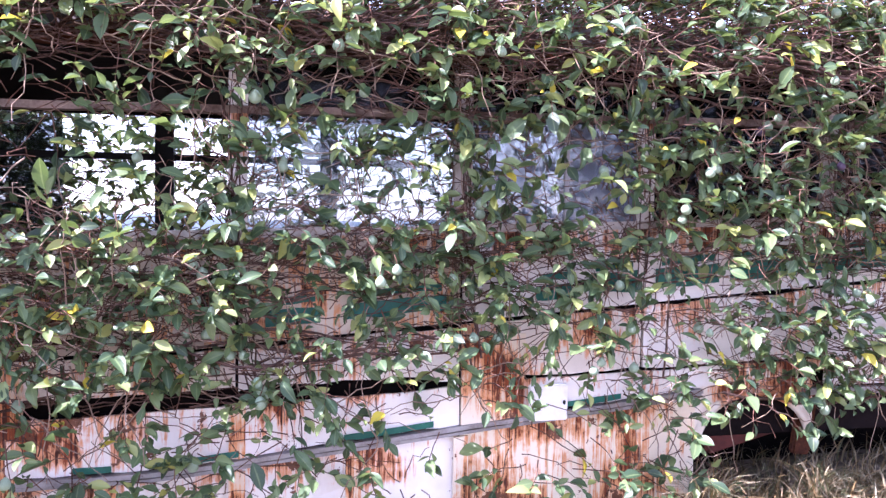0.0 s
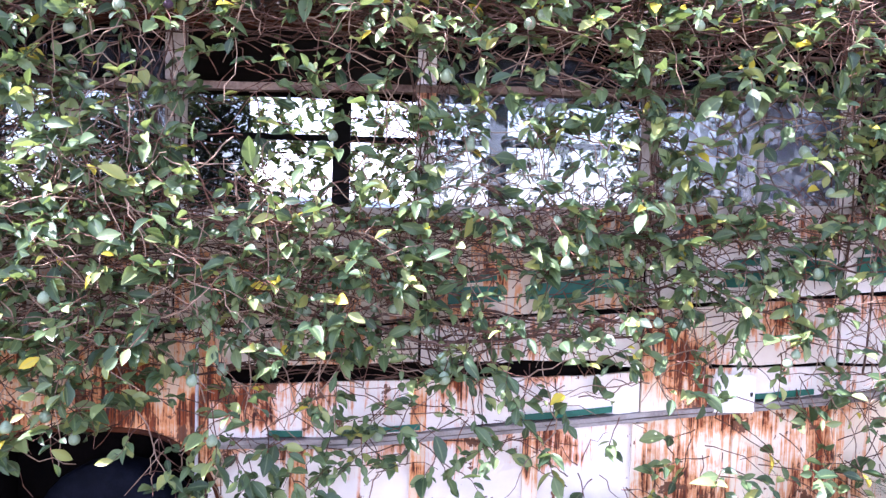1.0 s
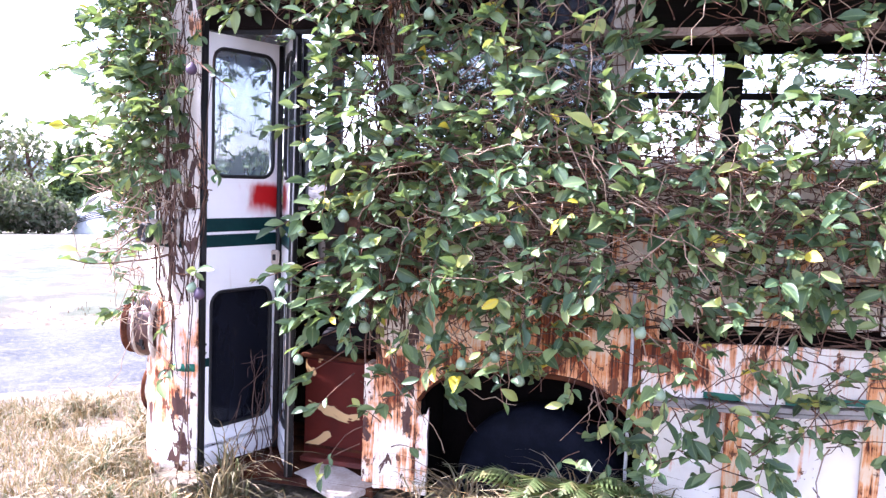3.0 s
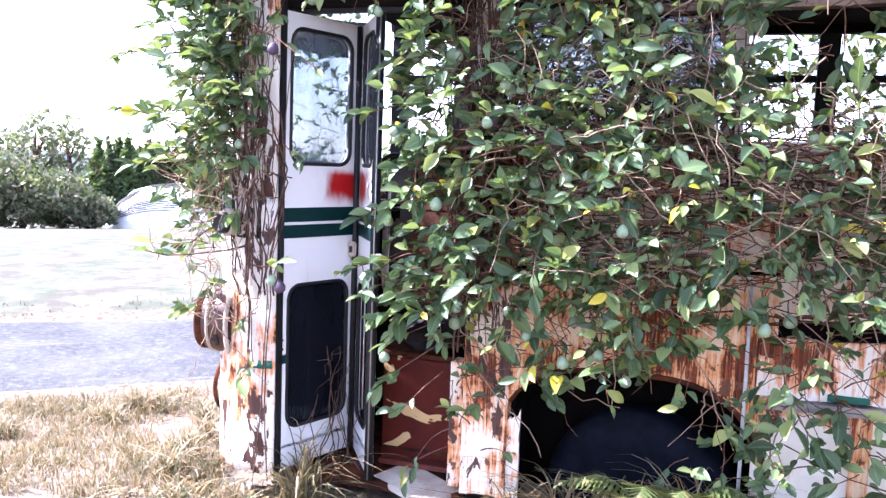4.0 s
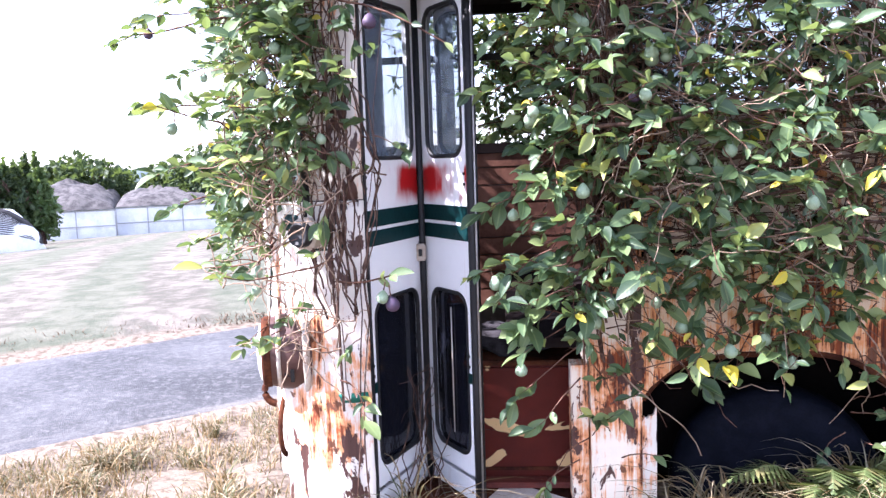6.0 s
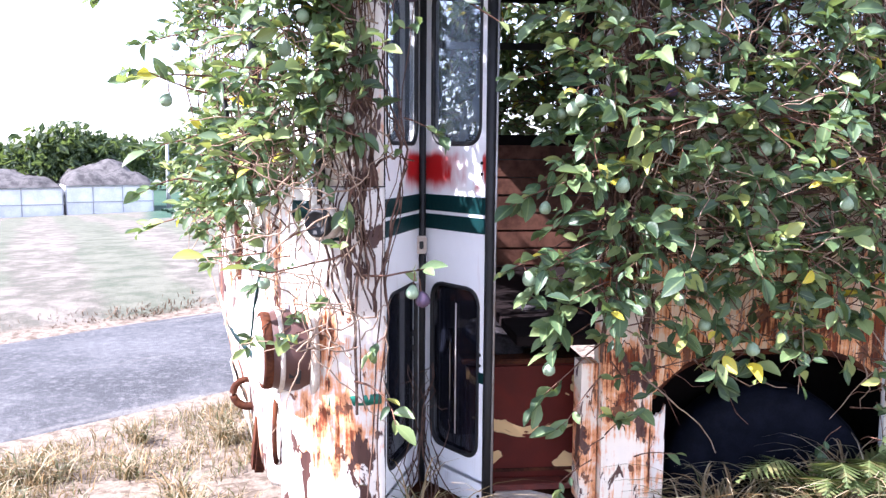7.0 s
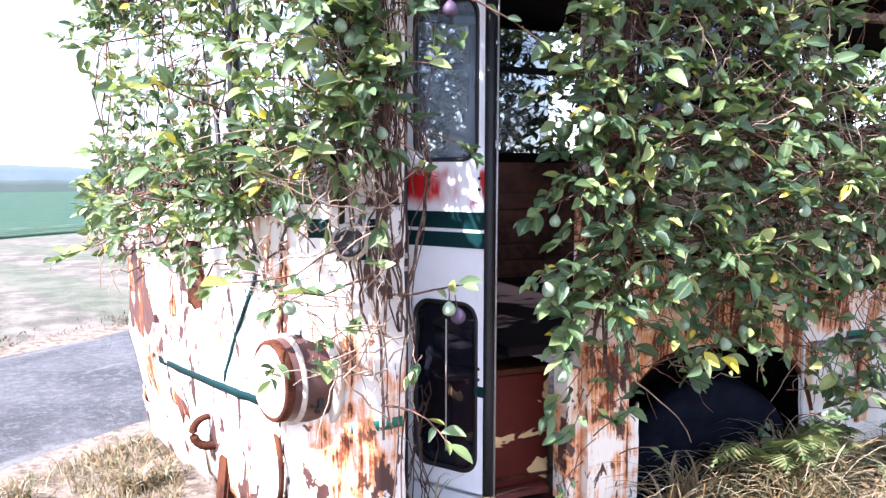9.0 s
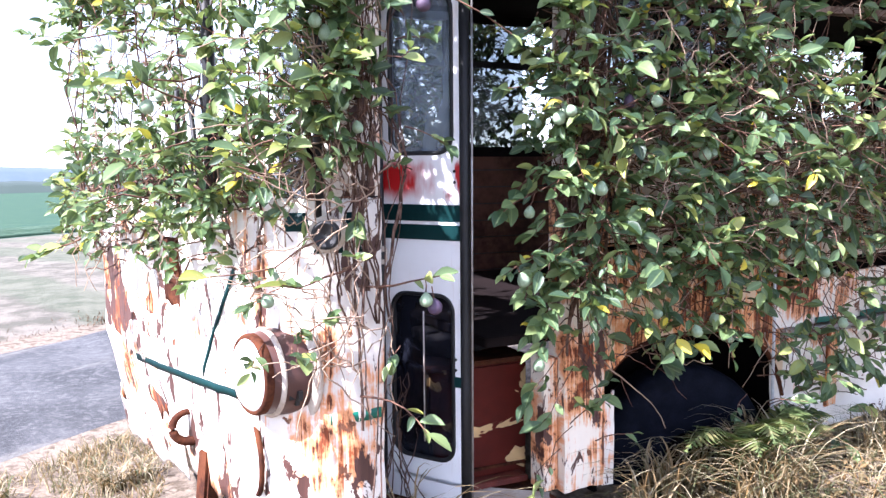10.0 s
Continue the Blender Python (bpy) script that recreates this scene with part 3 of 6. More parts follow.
wheel(-1.06, 0.07, -14)
# sheets closing the front arch, with its deep shade put into their colour
part("arch_liner", box_bm((-1.60, WALL_Y + 0.36, 0.0), (-0.52, WALL_Y + 0.40, 0.80), 0), SHADE_BLACK, bus)
part("arch_roof", box_bm((-1.60, WALL_Y + 0.03, 0.70), (-0.52, WALL_Y + 0.40, 0.72), 0), SHADE_BLACK, bus)
part("arch_side", box_bm((-0.56, WALL_Y + 0.03, 0.0), (-0.54, WALL_Y + 0.40, 0.72), 0), SHADE_BLACK, bus)
part("arch_side", box_bm((-1.60, WALL_Y + 0.06, 0.0), (-1.58, WALL_Y + 0.40, 0.72), 0), SHADE_BLACK, bus)
part("axle_beam", box_bm((2.42, WALL_Y + 0.22, 0.55), (3.05, WALL_Y + 0.34, 0.74), 0.02, None, pose(0, 0, 0, 0, -14, 0)), REDBROWN, bus, "red-brown rear spring hanger")
# near-black sheet added to give the rear arch its shade
part("rear_shade_sheet", box_bm((2.15, WALL_Y + 0.55, 0.0), (5.5, WALL_Y + 0.57, 0.9), 0), SHADE_BLACK, bus)
part("rear_hanger", box_bm((2.80, WALL_Y + 0.02, 0.52), (2.90, WALL_Y + 0.06, 0.86), 0.01, None, pose(0, 0, 0, 0, 8, 0)), RUST, bus, "rusted hanging bracket")
tube("arch_lip", [(2.545 + 0.30 * math.cos(a), WALL_Y - 0.004, 0.60 + 0.24 * math.sin(a)) for a in np.linspace(0.1, math.pi - 0.1, 18)], 0.02, WHITE_BAD, bus, "rusted wheel-arch lip")
sheet("arch_panel", 2.24, 2.86, lambda x: 0.60 + 0.235 * math.sqrt(max(0, 1 - ((x - 2.545) / 0.31) ** 2)), lambda x: 0.90, WHITE_BAD, bus, y=WALL_Y + 0.001, nx=16, rag=0.01, seed=77)
tube("support_rod", [(-0.698, 3.44, 0.0), (-0.700, 3.445, 0.6), (-0.704, 3.45, 1.05)], 0.007, ROD, bus, "thin grey metal rod")

# ---- doorway ----
sheet("door_post", -1.79, -1.60, lambda x: 0.06, lambda x: 1.30, POST, bus, "rusted door post", y=WALL_Y - 0.010, dent=0.006, depth=0.12, nx=6, nz=16, rag=0.02, seed=81)
sheet("door_post", -1.86, -1.795, lambda x: 0.06, lambda x: 0.60, POST, bus, "rusted door post", y=WALL_Y + 0.03, dent=0.003, depth=0.10, nx=3, nz=16, seed=82)
sheet("door_post", -1.80, -1.68, lambda x: 1.30, lambda x: 2.28, PALE, bus, "cream door post", y=WALL_Y - 0.004, dent=0.004, depth=0.08, nx=4, nz=10, seed=83)
sheet("torn_flap", -1.598, -1.545, lambda x: 0.05, lambda x: 0.385 + 0.9 * (x + 1.598) + 0.03 * noise.noise((x * 60, 2.0, 0)), CORNER, bus, "torn white panel end beside the arch", y=WALL_Y - 0.004, dent=0.006, depth=0.02, nx=6, nz=12, seed=86)
part("door_header", box_bm((-2.66, WALL_Y, 2.07), (-1.74, WALL_Y + 0.06, 2.285), 0.006), INNER_SHADE, bus, "dark door header")
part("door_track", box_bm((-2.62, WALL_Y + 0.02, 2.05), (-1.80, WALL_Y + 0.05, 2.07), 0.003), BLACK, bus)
# unseen well sheets, added so that the doorway reads as shaded
part("well_back", box_bm((-2.76, 4.32, -0.05), (-2.26, 4.35, 0.70), 0.003), INNER_SHADE, bus, "near-black back added to the step well")
part("well_side", box_bm((-2.79, 3.62, -0.05), (-2.765, 4.35, 0.95), 0.003), INNER_SHADE, bus, "near-black side added to the step well")
part("well_floor", box_bm((-2.76, 3.80, -0.02), (-2.27, 4.32, 0.01), 0.003), RUST, bus, "rusted floor added to the step well")
part("step_riser", box_bm((-2.26, 3.74, -0.02), (-1.80, 4.30, 0.545), 0.012), RISER, bus, "red-brown steel housing beside the steps")
part("housing_lid", box_bm((-2.28, 3.725, 0.545), (-1.79, 4.32, 0.565), 0.005), RUST, bus)
part("riser_strip", box_bm((-2.25, 3.728, 0.10), (-1.81, 3.742, 0.112), 0.003), RUST, bus)
part("step_plate", box_bm((-2.60, 3.50, -0.01), (-1.80, 3.80, 0.03), 0.004), RUST, bus, "rusted step plate")
part("step_edge", box_bm((-2.19, 3.45, 0.005), (-1.83, 3.66, 0.035), 0.004, None, pose(0, 0, 0, 5, 3, -30)), PLANK, bus, "pale loose step plate")
part("step_tread", box_bm((-2.24, 3.66, 0.05), (-1.84, 3.735, 0.075), 0.004), REDBROWN, bus)
for i, (x, y, z, w, t) in enumerate(((-2.1, 3.95, 0.60, 0.28, 12), (-1.96, 3.98, 0.64, 0.22, -20), (-2.0, 4.05, 0.57, 0.36, 5))):
    bm = bmesh.new()
    bmesh.ops.create_icosphere(bm, subdivisions=3, radius=0.5)
    for v in bm.verts:
        v.co *= 1 + 0.35 * noise.noise(v.co * 3 + Vector((i, 0, 0)))
    bmesh.ops.transform(bm, matrix=pose(x, y, z, 10, t, 20 * i) @ Matrix.Diagonal((w, 0.30, 0.10, 1)), verts=bm.verts)
    part("torn_cushion", bm, FABRIC, bus, "torn grey cushion stuffing", True)


def door_leaf(a, b, sign, label):
    """A folding-door leaf from the plan point a to b; sign: which way the fold lies along it."""
    z0, z1, depth = 0.06, 2.045, 0.032
    w = (Vector(b) - Vector(a)).length
    m = Matrix.Translation((a[0], a[1], 0)) @ Matrix.Rotation(math.atan2(b[1] - a[1], b[0] - a[0]), 4, "Z")
    at = lambda u, z, n: tuple(m @ Vector((u, n, z)))
    holes = ((0.235, 0.88, 0.045), (1.405, 1.985, 0.045))
    verts, faces, uvs = [], [], []
    fold_u = 0.0 if sign < 0 else w

    def quad_strip(loop_a, loop_b):
        base, n = len(verts), len(loop_a)
        for p in loop_a + loop_b:
            verts.append(at(*p))
            uvs.append((p[0] - fold_u, p[1]))
        for k in range(n):
            faces.append((base + k, base + (k + 1) % n, base + n + (k + 1) % n, base + n + k))

    loops = []
    bands = [z0, 0.15, 0.95, 1.36, z1]
    for (h0, h1, mg), (c0, c1) in zip(holes, ((0.15, 0.95), (1.36, z1))):
        cz, ww, hh = (h0 + h1) / 2, w - 2 * mg, h1 - h0
        inner = rounded_loop(ww, hh, 0.065, 7)
        outer = [edge_point(p, w, 2 * max(c1 - cz, 0.001)) for p in inner]
        outer = [(x, min(max(y, c0 - cz), c1 - cz)) for x, y in outer]
        for want in ((w / 2, c1 - cz), (-w / 2, c1 - cz), (-w / 2, c0 - cz), (w / 2, c0 - cz)):
            k = min(range(len(outer)), key=lambda j: (outer[j][0] - want[0]) ** 2 + (outer[j][1] - want[1]) ** 2)
            outer[k] = want
        for n, flip in ((0, 1), (depth, -1)):
            i3 = [(p[0] + w / 2, p[1] + cz, n) for p in inner]
            o3 = [(p[0] + w / 2, p[1] + cz, n) for p in outer]
            quad_strip(*((o3, i3) if flip > 0 else (i3, o3)))
        quad_strip([(p[0] + w / 2, p[1] + cz, 0) for p in inner], [(p[0] + w / 2, p[1] + cz, depth) for p in inner])
        loops.append((inner, cz, ww, hh))
    for c0, c1 in ((z0, 0.15), (0.95, 1.36)):
        for n in (0, depth):
            base = len(verts)
            for u, z in ((0, c0), (w, c0), (w, c1), (0, c1)):
                verts.append(at(u, z, n))
                uvs.append((u - fold_u, z))
            faces.append((base, base + 1, base + 2, base + 3))
    for p, q in (((0, z0), (0, z1)), ((w, z0), (w, z1)), ((0, z0), (w, z0)), ((0, z1), (w, z1))):
        base = len(verts)
        for (u, z), n in ((p, 0), (q, 0), (q, depth), (p, depth)):
            verts.append(at(u, z, n))
            uvs.append((u - fold_u, z))
        faces.append((base, base + 1, base + 2, base + 3))
    leaf = raw("door_leaf", verts, faces, DOOR, bus, label, False, uvs)
    for (inner, cz, ww, hh), mat, lab in zip(loops, (DARKGLASS, DOORGLASS), ("lower door glass tinted with the dark behind it", "dusty upper door glass")):
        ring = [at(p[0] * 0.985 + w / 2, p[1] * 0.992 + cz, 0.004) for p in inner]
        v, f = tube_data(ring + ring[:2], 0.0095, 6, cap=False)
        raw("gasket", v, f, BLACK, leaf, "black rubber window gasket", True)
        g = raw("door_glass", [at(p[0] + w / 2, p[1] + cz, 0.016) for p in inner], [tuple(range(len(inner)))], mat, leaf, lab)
        g.visible_shadow = False
    for s0, s1 in ((1.155, 1.217), (1.085, 1.142)):
        v = [at(u, z, n) for n in (-0.0025, 0.0005) for u, z in ((0.002, s0), (w - 0.002, s0), (w - 0.002, s1), (0.002, s1))]
        raw("door_stripe", v, [(0, 1, 2, 3), (7, 6, 5, 4), (0, 4, 5, 1), (1, 5, 6, 2), (2, 6, 7, 3), (3, 7, 4, 0)], DARKGREEN, leaf, "dark green stripe")
    seal_u = 0.0 if sign > 0 else w
    t0, t1 = (0.012, 0.040) if sign > 0 else (w - 0.042, w - 0.012)
    v = [at(u, z, n) for n in (-0.003, 0.0005) for u, z in ((t0, 0.535), (t1, 0.535), (t1, 0.575), (t0, 0.575))]
    raw("stripe_stub", v, [(0, 1, 2, 3), (7, 6, 5, 4), (0, 4, 5, 1), (1, 5, 6, 2), (2, 6, 7, 3), (3, 7, 4, 0)], DARKGREEN, leaf, "short end of a dark green stripe")
    for z in (0.10, 0.60, 0.64, 1.30, 1.34):
        v, f = tube_data([at(t0 + 0.006, z, -0.004), at(t0 + 0.006, z, 0.002)], 0.006, 8)
        raw("door_bolt", v, f, BLACK, leaf)
    if sign < 0:
        raw("glass_bar", *tube_data([at(w * 0.5, 0.30, 0.009), at(w * 0.5, 0.81, 0.009)], 0.0028, 6), PALE, leaf, "thin upright bar across the lower glass", True)
    v, f = tube_data([at(seal_u, z, 0.012) for z in (z0 - 0.02, 0.5, 1.2, z1)], 0.021, 8)
    raw("edge_seal", v, f, BLACK, leaf, "black rubber edge seal", True)
    return leaf


JAMB, FOLD, LEAD = (-2.603, 3.375), (-2.441, 3.795), (-2.224, 3.482)
door_leaf(JAMB, FOLD, 1, "white folding door leaf hinged at the jamb, half open")
door_leaf((FOLD[0] + 0.015, FOLD[1] - 0.004), LEAD, -1, "white leading door leaf, half open")
tube("fold_seal", [(FOLD[0] + 0.006, FOLD[1] - 0.022, z) for z in (0.06, 1, 2.04)], 0.013, BLACK, bus, "black rubber fold seal")
hinge = part("door_latch", box_bm((FOLD[0] - 0.022, FOLD[1] - 0.050, 0.985), (FOLD[0] + 0.022, FOLD[1] - 0.030, 1.055), 0.006), PALE, bus, "small worn door latch")
part("latch_slot", box_bm((FOLD[0] - 0.008, FOLD[1] - 0.056, 1.005), (FOLD[0] + 0.008, FOLD[1] - 0.049, 1.035), 0.002), BLACK, hinge)
for z in (0.60, 0.66):
    part("hinge_pin", box_bm((FOLD[0] - 0.035, FOLD[1] - 0.05, z), (FOLD[0] - 0.018, FOLD[1] - 0.034, z + 0.025), 0.004), BLACK, bus)
tube("pull_rod", [(-2.205, 3.455, 0.05), (-2.20, 3.455, 2.03)], 0.004, STEEL, bus, "slim upright door rod")

# ---- the front ----
FRONT = [(-2.60, 3.345), (-2.70, 3.325), (-2.80, 3.340), (-2.90, 3.41), (-2.99, 3.56), (-3.07, 3.76), (-3.13, 3.95), (-3.21, 4.20), (-3.30, 4.50), (-3.38, 4.85), (-3.36, 5.15), (-3.2, 5.38), (-2.92, 5.42)]


def along_front(s):
    """The plan point at the fraction s of the front's outline."""
    k = min(s * (len(FRONT) - 1), len(FRONT) - 1.0001)
    i = int(k)
    a, b = Vector(FRONT[i]), Vector(FRONT[i + 1])
    return a.lerp(b, k - i)


def front_sheet(name, s0, s1, low, high, mat, label="", out=0.0, dent=0.008, nx=24, nz=10, rag=0.0, seed=0):
    verts, faces, uvs = [], [], []
    run, last = 0.0, along_front(s0)
    for i in range(nx + 1):
        s = s0 + (s1 - s0) * i / nx
        p = along_front(s)
        run += (p - last).length
        last = p
        d = along_front(min(s + 0.01, 1)) - along_front(max(s - 0.01, 0))
        nrm = Vector((d.y, -d.x)).normalized() * -1
        if nrm.x > 0 and nrm.y > 0:
            nrm = -nrm
        a, b = low(s), high(s)
        a += rag * (noise.noise((s * 30, seed, 0)) + 0.6 * noise.noise((s * 90, seed, 5)))
        for k in range(nz + 1):
            z = a + (b - a) * k / nz
            q = p + nrm * (out + dent * (noise.noise((s * 12, z * 3, seed)) + noise.noise((s * 40, z * 9, seed + 2))))
            tuck = 0.20 * max(0.0, 0.62 - z) * min(1.0, max(0.0, (s - 0.35) / 0.3))
            verts.append((q.x + tuck, q.y, z))
            uvs.append((run, b - z))
    for i in range(nx):
        for k in range(nz):
            p = i * (nz + 1) + k
            faces.append((p, p + nz + 1, p + nz + 2, p + 1))
    ob = raw(name, verts, faces, mat, bus, label, True, uvs)
    thick = ob.modifiers.new("thickness", "SOLIDIFY")
    thick.thickness = 0.004 if out else 0.012
    if name == "windscreen":
        ob.modifiers.remove(thick)
    return ob


front_sheet("corner_panel", 0.0, 0.30, lambda s: 0.06, lambda s: 1.26, CORNER, "flaking white corner panel", nx=26, nz=26, rag=0.03, seed=1)
# added sheet hides the lit back of the nose panel behind painted shade
front_sheet("nose_shade_sheet", 0.10, 0.99, lambda s: 0.12, lambda s: 1.20, INNER_SHADE, "near-black sheet added for the shade inside the nose", -0.06, 0.004, 24, 6, 0.0, 13)
front_sheet("nose_panel", 0.305, 1.0, lambda s: 0.16, lambda s: 1.24, CORNER, "flaking white nose panel", nx=44, nz=26, rag=0.04, seed=2)
front_sheet("corner_post", 0.0, 0.16, lambda s: 1.265, lambda s: 2.30, CORNER, "flaking corner post", nx=10, nz=16, seed=3)
front_sheet("green_stripe", 0.01, 0.155, lambda s: 0.525, lambda s: 0.56, GREEN, "", 0.010, 0.004, 12, 2, 0.004, 4)
front_sheet("green_stripe", 0.25, 0.66, lambda s: 0.575 - 0.06 * (s - 0.25), lambda s: 0.605 - 0.06 * (s - 0.25), DARKGREEN, "", 0.012, 0.004, 18, 2, 0.004, 5)
front_sheet("green_stripe", 0.08, 0.245, lambda s: 1.155, lambda s: 1.215, DARKGREEN, "", 0.010, 0.004, 12, 2, 0.004, 6)
front_sheet("green_stripe", 0.06, 0.245, lambda s: 1.085, lambda s: 1.142, DARKGREEN, "", 0.010, 0.004, 12, 2, 0.004, 7)
front_sheet("green_stripe", 0.36, 0.455, lambda s: 1.0 - 4.2 * (s - 0.36), lambda s: 1.03 - 4.2 * (s - 0.36), DARKGREEN, "", 0.012, 0.003, 12, 2, 0.003, 8)
front_sheet("rust_patch", 0.52, 0.56, lambda s: 0.80 + 1.5 * (s - 0.52), lambda s: 1.10, RUST, "bare rusted patch", 0.010, 0.004, 8, 10, 0.02, 9)
front_sheet("rust_patch", 0.60, 0.82, lambda s: 0.34, lambda s: 1.06 - 0.9 * abs(s - 0.72), FLAKED, "paint flaked off down to rust", 0.007, 0.006, 24, 12, 0.10, 14)
front_sheet("bumper_edge", 0.55, 0.93, lambda s: 0.12, lambda s: 0.30, CORNER, "rusted bumper remains", 0.030, 0.010, 20, 6, 0.05, 10)
front_sheet("header_panel", 0.0, 0.94, lambda s: 2.12, lambda s: 2.36, ROOFM, "dirty panel over the windscreen", 0.0, 0.006, 30, 5, 0.0, 11)
pane = front_sheet("windscreen", 0.20, 0.90, lambda s: 1.26, lambda s: 2.12, SCREEN, "dusty windscreen glass", -0.01, 0.0, 20, 2, 0.0, 12)
pane.visible_shadow = False
for s in (0.17, 0.42, 0.92):
    p = along_front(s)
    tube("windscreen_post", [(p.x, p.y, 1.2), (p.x + 0.01, p.y, 2.2)], 0.018, BLACK, bus, "black windscreen post")
for s, lean in ((0.42, 0.10), (0.50, -0.22)):
    p = along_front(s)
    tube("wiper", [(p.x - 0.03, p.y, 1.22), (p.x - 0.045, p.y + lean, 1.62)], 0.009, BLACK, bus, "dark wiper arm")
part("dashboard", box_bm((-3.05, 3.65, 1.05), (-2.75, 5.2, 1.20), 0.03), INNER_SHADE, bus)
ring = [(-2.62 + 0.05 * math.cos(a), 4.75 + 0.22 * math.cos(a), 1.32 + 0.16 * math.sin(a)) for a in np.linspace(0, 2 * math.pi, 25)]
v, f = tube_data(ring, 0.013, 6, cap=False)
raw("steering_wheel", v, f, BLACK, bus, "black steering wheel", True)

# headlamp pod, turned to the front
POD = pose(-2.870, 3.480, 0.69, 0, -3, 103)
def pod(profile, mat, name, parent, label=""):
    v, f = lathe(profile, 30)
    m = POD
    return raw(name, [tuple(m @ Vector(p)) for p in v], f, mat, parent, label, True)


lamp = pod(((0.160, -0.10), (0.158, 0.0), (0.154, 0.03), (0.149, 0.06), (0.142, 0.09), (0.134, 0.118), (0.130, 0.130)), rusted_paint("flaking_pod_enamel", (0.74, 0.68, 0.62), -0.20, 0.7, 0.0, 12.0, 0.36), "headlamp", bus, "rusted round headlamp pod")
pod(((0.129, 0.126), (0.134, 0.131), (0.134, 0.151), (0.128, 0.161), (0.118, 0.158)), RUST, "headlamp_bezel", lamp, "rusted bezel")
pod(((0.140, 0.090), (0.150, 0.094), (0.149, 0.103), (0.138, 0.107)), PALE, "headlamp_rim", lamp, "cream outer rim")
pod(((0.120, 0.156), (0.105, 0.170), (0.066, 0.180), (0.002, 0.185)), LENS, "headlamp_glass", lamp, "white headlamp glass")
pod(((0.158, -0.004), (0.184, -0.016), (0.190, -0.004), (0.186, 0.006), (0.158, 0.010)), PALE, "lamp_flange", lamp, "cream flange round the pod")
# no hole is cut: a black block stands for the dark inside it
hole = box_bm((-0.158, 0.022, -0.085), (-0.080, 0.080, -0.010), 0.022)
bmesh.ops.transform(hole, matrix=POD, verts=hole.verts)
part("pod_hole_dark", hole, BLACK, lamp, "black block for the dark inside a rusted-through hole")
p = (-2.80, 3.275, 1.15)
v, f = lathe(((0.046, 0.03), (0.046, -0.03), (0.040, -0.045), (0.034, -0.040), (0.002, -0.030)), 20)
m = pose(*p, 0, 0, -25)
side_lamp = raw("side_lamp", [tuple(m @ Vector(q)) for q in v], f, BLACK, bus, "round black side lamp", True)
v, f = lathe(((0.046, -0.012), (0.058, -0.010), (0.060, 0.004), (0.058, 0.03)), 20)
raw("lamp_bezel", [tuple(m @ Vector(q)) for q in v], f, PALE, side_lamp, "pale chipped bezel", True)
part("jamb_strip", box_bm((-2.612, 3.35, 0.05), (-2.594, 3.395, 2.28), 0.004), BLACK, bus, "black door jamb strip")
# tow hook and torn bracket under the nose
tube("tow_hook", [(-3.02, 4.02, 0.31), (-3.13, 4.02, 0.31)] + [(-3.15 + 0.058 * math.cos(a), 4.02, 0.368 + 0.058 * math.sin(a)) for a in np.linspace(-1.5, -5.2, 14)], np.linspace(0.020, 0.012, 16), RUST, bus, "rusted tow hook")
part("tow_bracket", box_bm((-3.12, 3.90, 0.06), (-3.06, 4.00, 0.30), 0.012, None, pose(0, 0, 0, 0, 6, 12)), RUST, bus, "rusted hanging bracket")
v, f = tube_data([(-2.985, 3.60 + 0.13 * math.cos(a), 0.36 + 0.13 * math.sin(a)) for a in np.linspace(0, 2 * math.pi, 21)], 0.010, 6, cap=False)
raw("fog_lamp_ring", v, f, RUST, bus, "rusted empty lamp ring", True)


# ---- ground, road, field ----
ROAD_DIR = Vector((0.78, 0.626)).normalized()
ROAD_NRM = Vector((-ROAD_DIR.y, ROAD_DIR.x))
ROAD_NEAR = Vector((-4.13, 5.30))


def across(x, y):
    """Metres past the road's near edge."""
    return (Vector((x, y)) - ROAD_NEAR).dot(ROAD_NRM)


def blend(a, b, t):
    t = min(max(t, 0), 1)
    return a + (b - a) * t * t * (3 - 2 * t)


def height(x, y):
    near = blend(-0.10, 0.36, (x + 2.6) / 5.6)
    z = blend(near, -0.24, (across(x, y) + 2.2) / 1.9)
    a = across(x, y)
    if a > 3.0:
        z = -0.24 + blend(0, 0.10, (a - 3.0) / 0.5) - 0.050 * max(0, a - 4) * min(1, (a - 4) / 20) if a > 4 else -0.24 + blend(0, 0.10, (a - 3.0) / 0.5)
        z = max(z - 0.022 * max(0, a - 30), -3.2 - 0.012 * max(0, a - 55))
    if a < -0.2 or a > 3.1:
        z += 0.03 * noise.noise((x * 1.3, y * 1.3, 0)) + 0.012 * noise.noise((x * 5, y * 5, 1))
    return z


def ground_sheet(name, xs, ys, mat, label, lift=0.0):
    verts = [(x, y, height(x, y) + lift) for x in xs for y in ys]
    n = len(ys)
    faces = [(i * n + k, (i + 1) * n + k, (i + 1) * n + k + 1, i * n + k + 1) for i in range(len(xs) - 1) for k in range(n - 1)]
    ob = raw(name, verts, faces, mat, None, label, True)
    return tagged(ob, "", name.replace("_", " "), "", "structure")


